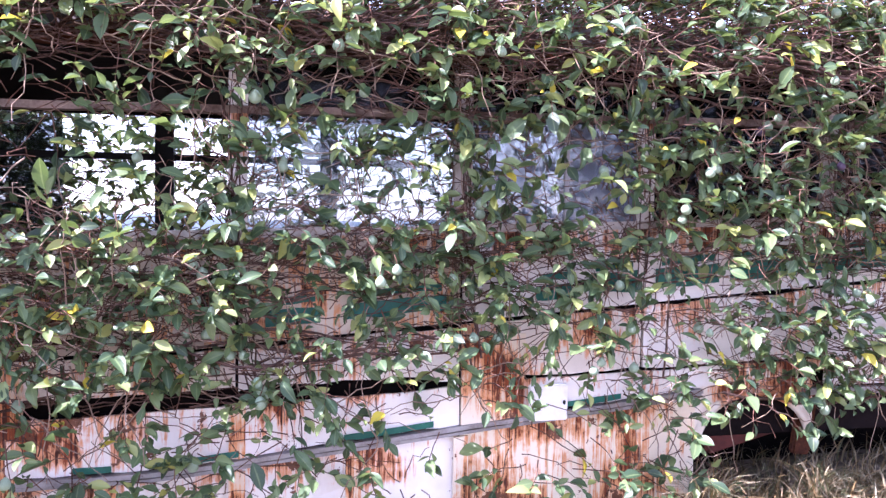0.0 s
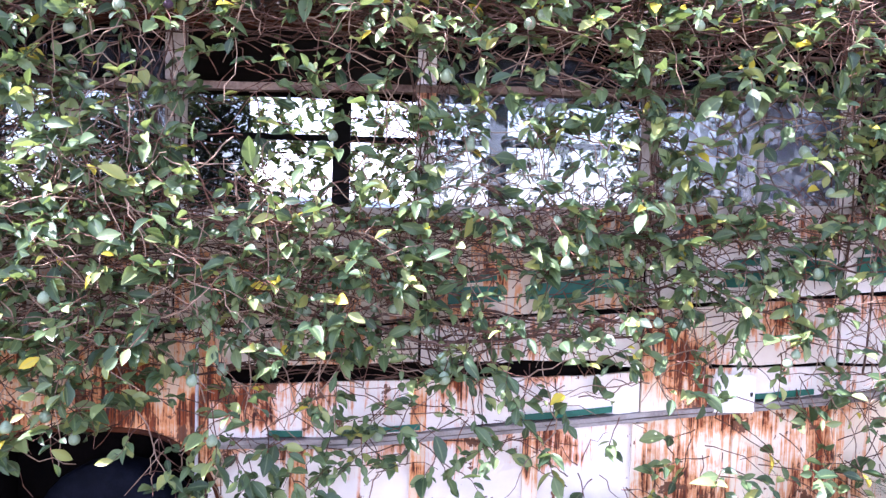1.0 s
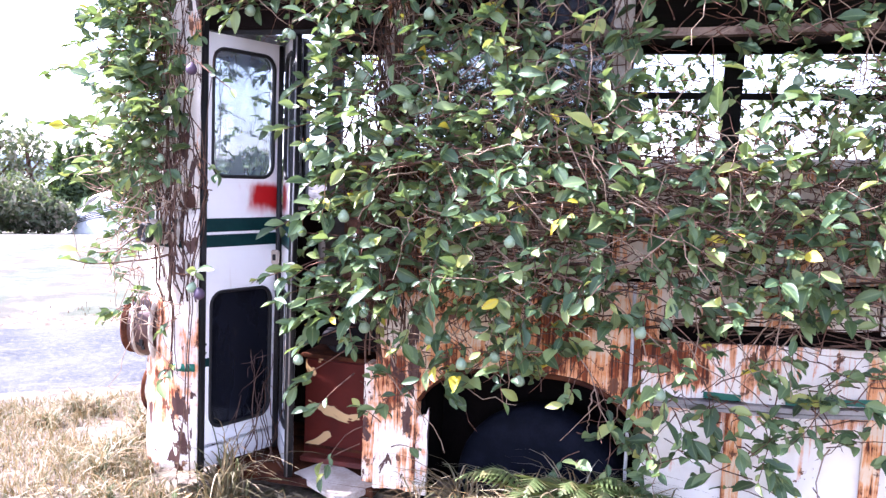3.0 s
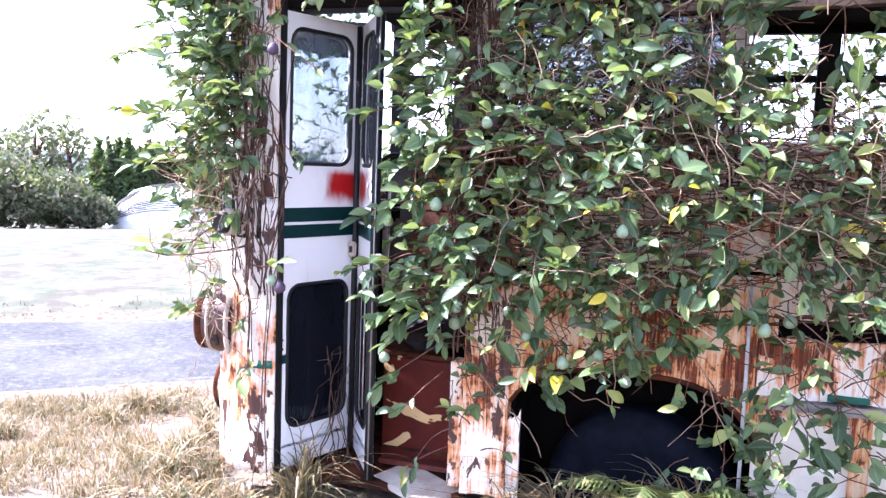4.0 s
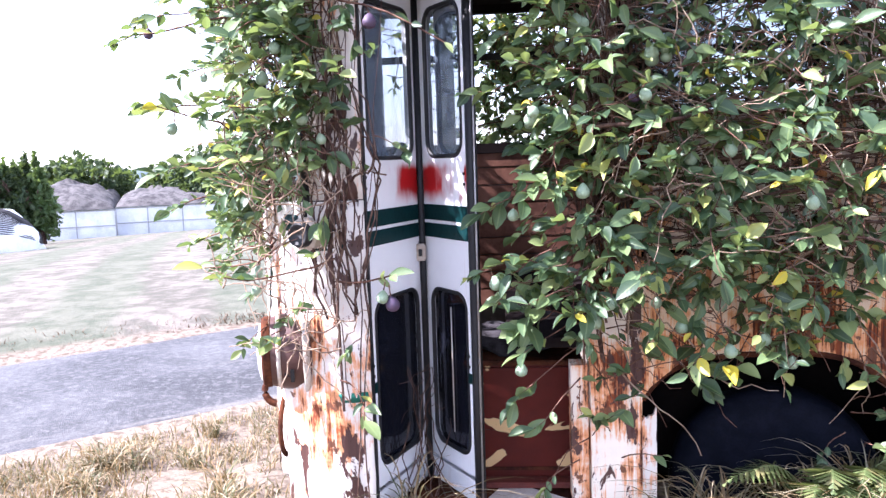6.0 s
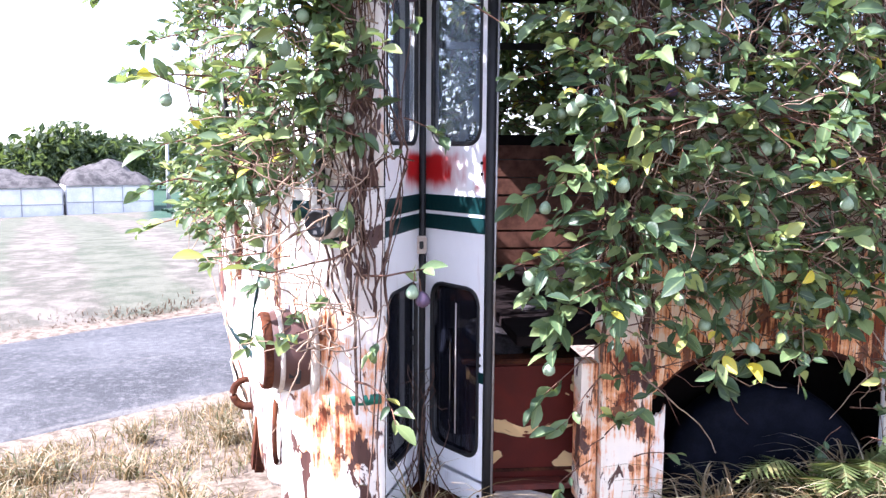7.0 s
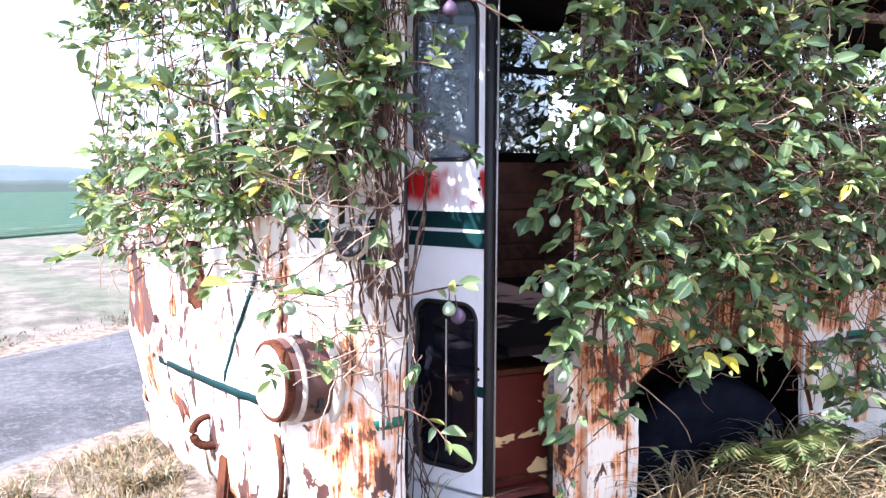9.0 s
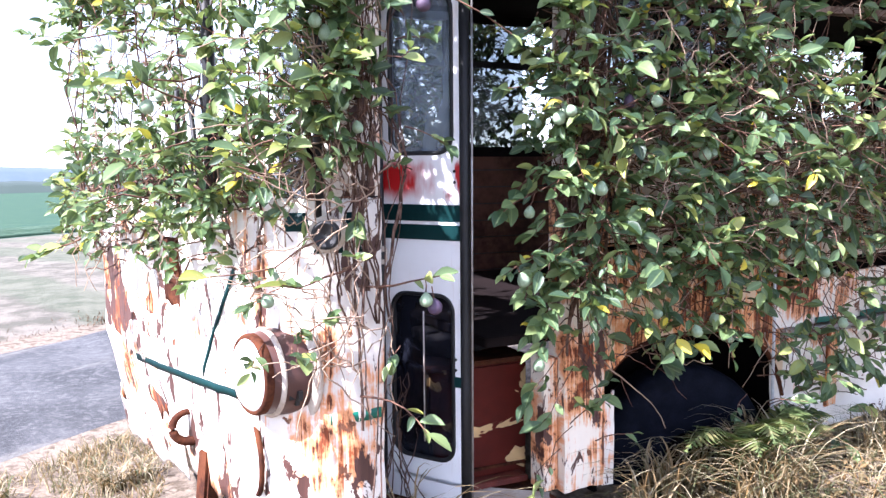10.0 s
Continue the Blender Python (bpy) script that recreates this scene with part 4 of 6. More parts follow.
def soil():
    m = Nodes("dry_grass_ground", 0.95, 0, 0.1)
    o = m.coords()
    big, fine, straw = m.noise(o, 0.35, 5), m.noise(o, 14.0, 5, 0.65), m.noise(m.stretch(o, (60, 25, 20)), 1.0, 4)
    p = m.split(o)
    a = m.math("ADD", m.math("MULTIPLY", m.math("ADD", p[0], 4.13), -0.626), m.math("MULTIPLY", m.math("SUBTRACT", p[1], 5.3), 0.78))
    dry = m.mix(straw, (0.09, 0.070, 0.052), (0.27, 0.22, 0.175))
    near = m.mix(m.step(fine, 0.45, 0.65), dry, (0.085, 0.066, 0.048))
    pale = m.mix(m.step(m.noise(o, 2.6, 8, 0.7), 0.40, 0.60), (0.155, 0.138, 0.115), (0.082, 0.078, 0.062))
    green = m.mix(m.step(m.noise(m.stretch(o, (0.5, 3.0, 1)), 1.0, 4), 0.4, 0.6), (0.022, 0.055, 0.038), (0.045, 0.080, 0.048))
    rows = m.math("PINGPONG", m.math("ADD", m.math("MULTIPLY", p[0], 0.937), m.math("MULTIPLY_ADD", p[1], 0.35, m.math("MULTIPLY", m.noise(o, 0.8, 4), 0.7))), 0.95)
    mow = m.step(rows, 0.36, 0.60)
    field = m.mix(m.math("MULTIPLY", mow, 0.5), pale, m.mix(m.step(m.noise(o, 3.0, 6, 0.7), 0.4, 0.6), (0.058, 0.078, 0.048), (0.088, 0.102, 0.068)))
    col = m.mix(m.step(a, 2.9, 3.1), near, field)
    east = m.math("ADD", m.math("ADD", p[0], m.math("MULTIPLY", big, 1.5)), m.math("MULTIPLY", p[1], 0.25))
    col = m.mix(m.math("MULTIPLY", m.step(a, 19.0, 22.0), m.step(east, -2.2, -1.2)), col, green)
    m.bump(fine, 0.6, 0.03)
    return m.done(col)


def asphalt():
    m = Nodes("worn_grey_asphalt", 0.85, 0, 0.3)
    o = m.coords()
    grit, worn = m.noise(o, 55.0, 4, 0.8), m.noise(o, 0.9, 6, 0.6)
    turned = m.add("ShaderNodeMapping")
    m.link(o, turned.inputs["Vector"])
    turned.inputs["Rotation"].default_value = (0, 0, -0.676)
    a = m.noise(m.stretch(turned.outputs["Vector"], (0.25, 2.2, 1)), 1.6, 7, 0.65)
    col = m.mix(m.step(worn, 0.35, 0.65), (0.036, 0.037, 0.040), (0.082, 0.082, 0.085))
    col = m.mix(m.math("MULTIPLY", m.step(grit, 0.52, 0.7), 0.6), col, (0.20, 0.197, 0.195))
    col = m.mix(m.math("MULTIPLY", m.step(a, 0.56, 0.68), 0.4), col, (0.22, 0.205, 0.18))
    chip = m.noise(o, 17.0, 7, 0.8)
    col = m.mix(m.math("MULTIPLY", m.step(chip, 0.50, 0.62), 0.55), col, (0.155, 0.152, 0.148))
    col = m.mix(m.math("MULTIPLY", m.step(chip, 0.46, 0.38), 0.5), col, (0.028, 0.028, 0.030))
    m.bump(m.math("ADD", grit, chip), 0.8, 0.012)
    return m.done(col)


SOIL, ASPHALT = soil(), asphalt()
axis = lambda lo, hi, c, near, grow: sorted({round(c + s * (near * k + grow * k ** 2.6), 3) for k in range(0, 60) for s in (-1, 1) if lo <= c + s * (near * k + grow * k ** 2.6) <= hi} | {lo, hi})
ground_sheet("ground", axis(-900, 900, -3.0, 0.22, 0.022), axis(-900, 900, 5.0, 0.22, 0.022), SOIL, "dry grassy ground falling away to fields")
verts, faces = [], []
for i in range(121):
    s = -45 + i * 0.75
    for k in range(7):
        w = 3.0 * k / 6
        e = 0.10 * noise.noise((s * 0.9, k, 3)) if k in (0, 6) else 0
        p = ROAD_NEAR + ROAD_DIR * s + ROAD_NRM * (w + e)
        verts.append((p.x, p.y, -0.222 + 0.03 * math.sin(math.pi * k / 6) + (-0.05 if k in (0, 6) else 0)))
    if i:
        for k in range(6):
            q = (i - 1) * 7 + k
            faces.append((q, q + 7, q + 8, q + 1))
tagged(raw("road", verts, faces, ASPHALT, None, "narrow worn grey asphalt lane", True), "", "road", "", "structure")


# ---- grass ----
def blades(spots, size, width, seed, lean=0.5):
    """Curved grass blades at (x, y), each a bent strip."""
    rng = np.random.default_rng(seed)
    verts, faces, uvs = [], [], []
    for x, y in spots:
        z, h = height(x, y) - 0.01, size * rng.uniform(0.5, 1.25)
        a, b = rng.uniform(0, 2 * math.pi), h * rng.uniform(0.15, lean + 0.3)
        dx, dy = math.cos(a), math.sin(a)
        w = width * rng.uniform(0.6, 1.3)
        t0 = rng.uniform(0, math.pi)
        px, py = -math.sin(t0) * w, math.cos(t0) * w
        base = len(verts)
        for t, ww in ((0, 1), (0.4, 0.9), (0.75, 0.6), (1, 0.08)):
            cx, cy, cz = x + dx * b * t * t, y + dy * b * t * t, z + h * (t - 0.28 * t * t * (b / h) * 1.4)
            verts += [(cx - px * ww, cy - py * ww, cz), (cx + px * ww, cy + py * ww, cz)]
            uvs += [(-0.5, t), (0.5, t)]
        for k in range(3):
            p = base + 2 * k
            faces.append((p, p + 1, p + 3, p + 2))
    return verts, faces, uvs


def grass(name, spots, size, width, seed, mat, label, lean=0.5):
    v, f, u = blades(spots, size, width, seed, lean)
    return tagged(raw(name, v, f, mat, None, "", True, u), label, "grass", "", "stuff")


rng = np.random.default_rng(11)
spots = []
while len(spots) < 20000:
    x, y = rng.uniform(-7.0, -2.4), rng.uniform(1.6, 6.4)
    a = across(x, y)
    inside = x > -3.25 + 0.25 * abs(y - 4.6) and y > 3.42
    if a < -0.02 and not inside and (y > 2.4 or rng.random() < 0.35) and noise.noise((x * 1.5, y * 1.5, 5)) + 0.5 * noise.noise((x * 4, y * 4, 6)) > rng.uniform(-0.35, 0.40):
        spots.append((x, y))
grass("dry_grass", spots, 0.10, 0.0033, 1, GRASS, "short straw-coloured dry grass beside the lane", 0.9)
spots = []
while len(spots) < 9000:
    x, y = rng.uniform(-3.4, 4.6), rng.uniform(2.5, 3.55)
    if (x > -1.5 or y < 3.38) and rng.random() < (0.35 if x < -1.4 else 1.0):
        spots.append((x, y))
grass("dry_grass", spots, 0.13, 0.0035, 2, GRASS, "dry and green grass along the bus", 1.0)
spots = [(rng.uniform(2.2, 4.8), rng.uniform(3.2, 4.0)) for _ in range(900)]
grass("dry_grass", spots, 0.16, 0.004, 3, GRASS, "tall dry grass by the rear wheel", 0.9)
spots = []
while len(spots) < 7000:
    s, w = rng.uniform(-14, 10), 2.95 + abs(rng.normal(0, 0.16))
    p = ROAD_NEAR + ROAD_DIR * s + ROAD_NRM * w
    spots.append((p.x, p.y))
grass("dry_grass", spots, 0.075, 0.006, 4, VERGE, "dry verge grass on the far side of the lane", 0.8)


def tussock(x, y, count, size, width, seed, label, mat=None):
    """A clump of long arching blades."""
    r = np.random.default_rng(seed)
    verts, faces, uvs = [], [], []
    for _ in range(count):
        a = r.uniform(0, 2 * math.pi)
        h, reach = size * r.uniform(0.5, 1.1), size * r.uniform(0.3, 1.2)
        bx, by = x + r.normal(0, 0.035), y + r.normal(0, 0.03)
        z = height(bx, by)
        w = width * r.uniform(0.6, 1.2)
        base, n = len(verts), 7
        for k in range(n):
            t = k / (n - 1)
            cx, cy = bx + math.cos(a) * reach * t ** 1.5, by + math.sin(a) * reach * t ** 1.5
            cy = min(cy, 3.46) if bx > -2.6 else cy
            cz = z + h * (1.9 * t - 1.15 * t * t) * 0.9
            ww = w * (1 - t) ** 0.6 + 0.0006
            verts += [(cx - math.sin(a) * ww, cy + math.cos(a) * ww, cz), (cx + math.sin(a) * ww, cy - math.cos(a) * ww, cz)]
            uvs += [(-0.5, t), (0.5, t)]
        for k in range(n - 1):
            p = base + 2 * k
            faces.append((p, p + 1, p + 3, p + 2))
    me = raw("grass_tussock", verts, faces, mat or GRASS, None, "", True, uvs)
    return tagged(me, label, "grass clump", "tussocks along the bus", "")


rng2 = np.random.default_rng(21)
EDGE_TUFTS = tuple((ROAD_NEAR.x + ROAD_DIR.x * s - ROAD_NRM.x * d, ROAD_NEAR.y + ROAD_DIR.y * s - ROAD_NRM.y * d, 45, 0.17) for s, d in zip(rng2.uniform(-3.0, 0.6, 26), rng2.uniform(0.25, 0.9, 26)))
for i, (x, y, c, s) in enumerate((*EDGE_TUFTS, (-3.35, 3.75, 70, 0.2), (-3.2, 3.45, 70, 0.2), (-3.45, 4.1, 70, 0.2), (-2.95, 3.15, 60, 0.16), (-2.46, 3.40, 60, 0.36), (-2.50, 3.36, 36, 0.5), (-0.98, 3.30, 90, 0.34), (-1.32, 3.36, 70, 0.34), (-0.86, 3.22, 60, 0.42), (-1.05, 3.15, 60, 0.36), (-1.5, 3.3, 30, 0.3), (-1.02, 3.10, 40, 0.32), (-0.90, 3.12, 30, 0.36), (-1.36, 3.43, 36, 0.36), (-1.12, 3.44, 40, 0.36), (-0.80, 3.43, 40, 0.40), (-0.62, 3.42, 40, 0.34),
                                  (2.2, 3.28, 110, 0.30), (2.75, 3.3, 60, 0.25), (-0.3, 3.2, 60, 0.26), (0.5, 3.3, 60, 0.24))):
    tussock(x, y, c, s, 0.0042, 50 + i, "arching clump of dry straw-coloured grass")


# fallen leaves and bits of stalk along the bus
r = np.random.default_rng(77)
verts, faces, uvs = [], [], []
for _ in range(9000):
    x, y = r.uniform(-3.3, 3.6), 3.5 - abs(r.normal(0, 0.45))
    if x < -2.7 and y > 3.2:
        continue
    a, s, tilt = r.uniform(0, 6.28), r.uniform(0.012, 0.034), r.uniform(-0.4, 0.4)
    c, d = math.cos(a), math.sin(a)
    z = height(x, y) + r.uniform(0.005, 0.06)
    base = len(verts)
    for u, w in ((-1, 0), (0, 0.42), (1, 0), (0, -0.42)):
        verts.append((x + s * (u * c - w * d), y + s * (u * d + w * c), z + s * u * tilt))
        uvs.append((w, (u + 1) / 2))
    faces.append((base, base + 1, base + 2, base + 3))
tagged(raw("leaf_litter", verts, faces, GRASS, None, "", False, uvs), "dry fallen leaves under the vine", "leaf litter", "", "stuff")


def fern(x, y, fronds, size, seed):
    r = np.random.default_rng(seed)
    root = thing("fern", (x, y, height(x, y)), "yellow-green fern growing beside the front wheel", "fern", "ferns by the wheel")
    for i in range(fronds):
        a = r.uniform(-math.pi * 0.98, -0.02)
        h, reach = size * r.uniform(0.9, 1.35), size * r.uniform(0.6, 1.05)
        verts, faces, uvs, spine = [], [], [], []
        n = 20
        for k in range(n):
            t = k / (n - 1)
            spine.append((x + math.cos(a) * reach * t, y + 0.6 * math.sin(a) * reach * t, height(x, y) + h * (1.8 * t - 1.25 * t * t)))
        for k in range(2, n):
            t = k / (n - 1)
            p, q = Vector(spine[k]), Vector(spine[k - 1])
            d = (p - q).normalized()
            side = d.cross(Vector((0, 0, 1))).normalized()
            ln = size * 0.24 * math.sin(math.pi * min(1, t * 0.95 + 0.08)) + 0.01
            for sg in (-1, 1):
                tip = p + side * sg * ln + d * ln * 0.45 - Vector((0, 0, ln * 0.25))
                b = len(verts)
                verts += [tuple(p - d * 0.008), tuple(p + (tip - p) * 0.5 - d * 0.006), tuple(tip), tuple(p + (tip - p) * 0.5 + d * 0.009), tuple(p + d * 0.008)]
                uvs += [(0, 0), (-0.4, 0.5), (0, 1), (0.4, 0.5), (0, 0)]
                faces.append((b, b + 1, b + 2, b + 3, b + 4))
        tube_data(spine, np.linspace(0.004, 0.001, n), 4, verts, faces, False)
        uvs += [(0, 0)] * (len(verts) - len(uvs))
        raw("frond", verts, faces, FERN, root, "", False, uvs)
    return root


fern(-0.97, 3.34, 11, 0.42, 3)
fern(-0.80, 3.36, 8, 0.34, 4)


# ---- fig vine ----
def leaf_mesh(curl, wide, fold):
    """One oval leaf, 1 long, from its stalk at the origin along +y, folded along the rib."""
    verts, uvs, faces = [], [], []
    rows = ((0.0, 0.05), (0.16, 0.56), (0.40, 0.98), (0.58, 1.0), (0.80, 0.66), (0.93, 0.28), (1.0, 0.02))
    for t, w in rows:
        for s in (-1, 0, 1):
            verts.append((s * w * wide / 2, t, fold * abs(s) * w * 0.12 - curl * t * t * 0.3))
            uvs.append((s * 0.5, t))
    for k in range(len(rows) - 1):
        for c in range(2):
            p = 3 * k + c
            faces.append((p, p + 1, p + 4, p + 3))
    return np.array(verts), faces, np.array(uvs)


LEAVES = [leaf_mesh(c, w, f) for c, w, f in ((0.3, 0.46, 1.2), (0.8, 0.52, 0.7), (-0.2, 0.42, 1.6), (0.5, 0.56, 1.0), (1.3, 0.44, 1.3), (0.1, 0.48, 2.2))]
leaf_meshes = []
for v, f, u in LEAVES:
    me = bpy.data.meshes.new("leaf")
    me.from_pydata(v.tolist(), [], f)
    layer = me.uv_layers.new(name="UVMap")
    loops = np.zeros(len(me.loops), dtype=np.int32)
    me.loops.foreach_get("vertex_index", loops)
    layer.data.foreach_set("uv", u[loops].astype(np.float32).ravel())
    me.polygons.foreach_set("use_smooth", [True] * len(me.polygons))
    me.materials.append(LEAF)
    leaf_meshes.append(me)
fruit_meshes = []
for mat in (FRUIT, FRUIT_RIPE):
    prof = ((0.004, 0.0), (0.10, -0.04), (0.30, -0.20), (0.46, -0.45), (0.50, -0.68), (0.42, -0.90), (0.22, -1.04), (0.05, -1.06), (0.004, -1.02))
    v, f = lathe(prof, 12)
    me = bpy.data.meshes.new("fig")
    me.from_pydata([(p[0], p[2], p[1]) for p in v], [], f)
    me.polygons.foreach_set("use_smooth", [True] * len(me.polygons))
    me.materials.append(mat)
    fruit_meshes.append(me)


class Vine:
    """A stretch of vine: stems, twigs, leaves and figs gathered into one thing."""

    def __init__(self, base, label, seed):
        self.root = thing("fig_vine", base, label, "vine", "vines on the bus")
        self.rng = np.random.default_rng(seed)
        self.stems, self.twigs, self.shoots = ([], []), ([], []), ([], [])
        self.leaf = []
        self.figs = []

    def stem(self, points, r0, r1, wob=0.03, n=14, fine=False, pale=False):
        p = np.asarray(points, dtype=float)
        t = np.linspace(0, len(p) - 1, n)
        i = np.minimum(t.astype(int), len(p) - 2)
        q = p[i] + (p[i + 1] - p[i]) * (t - i)[:, None]
        w = np.cumsum(self.rng.normal(0, wob, (n, 3)), axis=0)
        w -= np.linspace(0, 1, n)[:, None] * w[-1] * 0.7
        w[:, 1] *= 0.6
        q = q + w
        tube_data(q, np.linspace(r0, r1, n), 5 if not fine else 4, *(self.shoots if pale else self.twigs if fine else self.stems), False)
        return q

    def put_leaf(self, p, d, up, size):
        self.leaf.append((p, d, up, size))

    def spray(self, p, d, length, leaves, size=0.08, droop=0.25, fig=0.0, thick=0.0028):
        """A leafy twig from p along d."""
        r = self.rng
        n = 6
        d = np.asarray(d, dtype=float)
        d /= np.linalg.norm(d)
        pts, q, e = [np.array(p, dtype=float)], np.array(p, dtype=float), d.copy()
        for k in range(n - 1):
            e = e + r.normal(0, 0.16, 3) + np.array([0, 0, -droop * 0.25])
            e /= np.linalg.norm(e)
            q = q + e * length / (n - 1)
            pts.append(q.copy())
        tube_data(pts, np.linspace(thick, thick * 0.45, n), 4, *self.twigs, False)
        pts = np.array(pts)
        for k in range(leaves):
            t = (0.42 + 0.58 * ((k + 1) / leaves) ** 0.7) * (n - 1)
            i = min(int(t), n - 2)
            at = pts[i] + (pts[i + 1] - pts[i]) * (t - i)
            run = pts[i + 1] - pts[i]
            run /= np.linalg.norm(run) + 1e-9
            side = np.cross(run, [0, 0, 1]) * (1 if k % 2 else -1)
            dr = run * r.uniform(0.5, 1.2) + side * r.uniform(0.4, 1.1) + r.normal(0, 0.32, 3) + np.array([0, -0.15, 0.06])
            up = np.array([0, -0.58, 0.85]) + r.normal(0, 0.42, 3)
            self.put_leaf(at, dr, up, size * (0.58 + 1.45 * r.beta(1.2, 2.4)))
        if r.random() < fig:
            k = r.integers(2, n)
            self.fig(pts[k])
            if r.random() < 0.3:
                self.fig(pts[k] + r.normal(0, 0.035, 3))

    def fig(self, p, ripe=None):
        r = self.rng
        drop = r.uniform(0.01, 0.045)
        q = np.array(p) + np.array([r.normal(0, 0.01), r.normal(0, 0.01), -drop])
        tube_data([p, (np.array(p) + q) / 2 + r.normal(0, 0.003, 3), q], [0.0022, 0.002, 0.0025], 4, *self.twigs, False)
        self.figs.append((q, r.uniform(0.035, 0.049), (r.random() < 0.018) if ripe is None else ripe))

    def finish(self, singles=60):
        for data, name, mat in ((self.stems, "stem", BARK), (self.twigs, "twig", TWIG), (self.shoots, "shoot", SHOOT)):
            if data[0]:
                tagged(raw(name, data[0], data[1], mat, self.root, "", True), "", "", "", "stuff")
        order = sorted(range(len(self.leaf)), key=lambda i: self.leaf[i][0][1])
        alone = set(order[:singles])
        chunks, faces, uvs, base = [], [], [], 0
        for i, (p, d, up, s) in enumerate(self.leaf):
            y = np.asarray(d, dtype=float)
            y /= np.linalg.norm(y) + 1e-9
            x = np.cross(y, up)
            x /= np.linalg.norm(x) + 1e-9
            z = np.cross(x, y)
            kind = int(self.rng.integers(0, len(LEAVES)))
            if i in alone:
                ob = new("leaf", leaf_meshes[kind])
                adopt(ob, self.root)
                m = Matrix([[*(x * s)], [*(y * s)], [*(z * s)]]).transposed().to_4x4()
                m.translation = p
                ob.matrix_basis = m
                continue
            v, f, u = LEAVES[kind]
            chunks.append(v * s @ np.array([x, y, z]) + p)
            faces.extend([tuple(base + k for k in q) for q in f])
            uvs.append(u)
            base += len(v)
        if chunks:
            ob = raw("foliage", np.concatenate(chunks), faces, LEAF, self.root, "", True, np.concatenate(uvs))
            tagged(ob, "oval green vine leaves, a few yellow", "", "", "stuff")
        for p, s, ripe in self.figs:
            ob = new("fig", fruit_meshes[1 if ripe else 0])
            adopt(ob, self.root)
            t = self.rng.normal(0, 0.22, 2)
            ob.matrix_basis = pose(*p, math.degrees(t[0]), math.degrees(t[1]), self.rng.uniform(0, 360)) @ Matrix.Diagonal((s, s, s * 1.05, 1))
            if ripe:
                tagged(ob, "ripe purple fig")


def cover(x, z):
    """How thickly leaves cover the side at (x, z), from 0 to 1."""
    if -2.60 < x < -1.86:
        return 0.6 if z > 2.14 else 0.0
    sl, tr = sill(x), top_rail(x)
    if z > tr + 0.17:
        c = 0.55 if x < -0.6 else 0.46
    elif z > tr - 0.05:
        c = 0.42
    elif z > sl + 0.02:
        bay = 0.90 if x < -0.85 else (0.17 if x < 0.15 else 0.24 if x < 1.1 else 0.34 if x < 1.9 else 0.75)
        near = min(abs(x - q) for q in PILLARS)
        c = bay + (0.30 if near < 0.13 else 0) + (0.18 if z < sl + 0.14 else 0)
    elif z > 1.05:
        c = 0.85 if x < 0.1 else 0.66 if z > 1.42 else (0.50 if x < 0.7 else 0.34)
    elif z > 0.86:
        c = 0.80 if x < -1.2 else 0.55 if x < -0.5 else 0.34 if x < 0.6 else 0.28
    elif z > 0.62:
        c = 0.34 if x < -1.45 else 0.50 if x < -1.1 else 0.27 if x < -0.6 else 0.22 if x < 0.1 else 0.10
    elif z > 0.2:
        c = 0.12 if x < -1.3 else 0.40 if -0.66 < x < -0.42 else 0.20 if x < -0.1 else 0.07 if x < 0.8 else 0.30
    else:
        c = 0.05
    if x < -0.9 and z < arch(x) + 0.03:
        return 0.0
    if x > 1.85 and 0.75 < z < 1.5:
        c = min(1, c + 0.20)
    if x > 1.75 and 1.27 < z < 1.48:
        c = 0.13
    if 2.2 < x and z < 0.8:
        return 0.0
    if 1.36 < x < 1.68 and 0.70 < z < 0.97:
        return 0.0
    if abs(x + 0.70) < 0.06 and z < 1.0:
        c *= 0.25
    patch = noise.noise((x * 2.1, z * 2.6, 2.0))
    return min(1.0, max(0.0, c * (1 + 0.7 * patch)))


def bulge(x, z):
    """How far the vine stands off the side."""
    b = 0.10 + 0.24 * math.exp(-((x + 1.0) / 0.9) ** 2 - ((z - 1.35) / 0.55) ** 2)
    b += 0.14 * math.exp(-((z - 2.35) / 0.22) ** 2)
    b += 0.10 * math.exp(-((x - 2.6) / 0.6) ** 2)
    return b


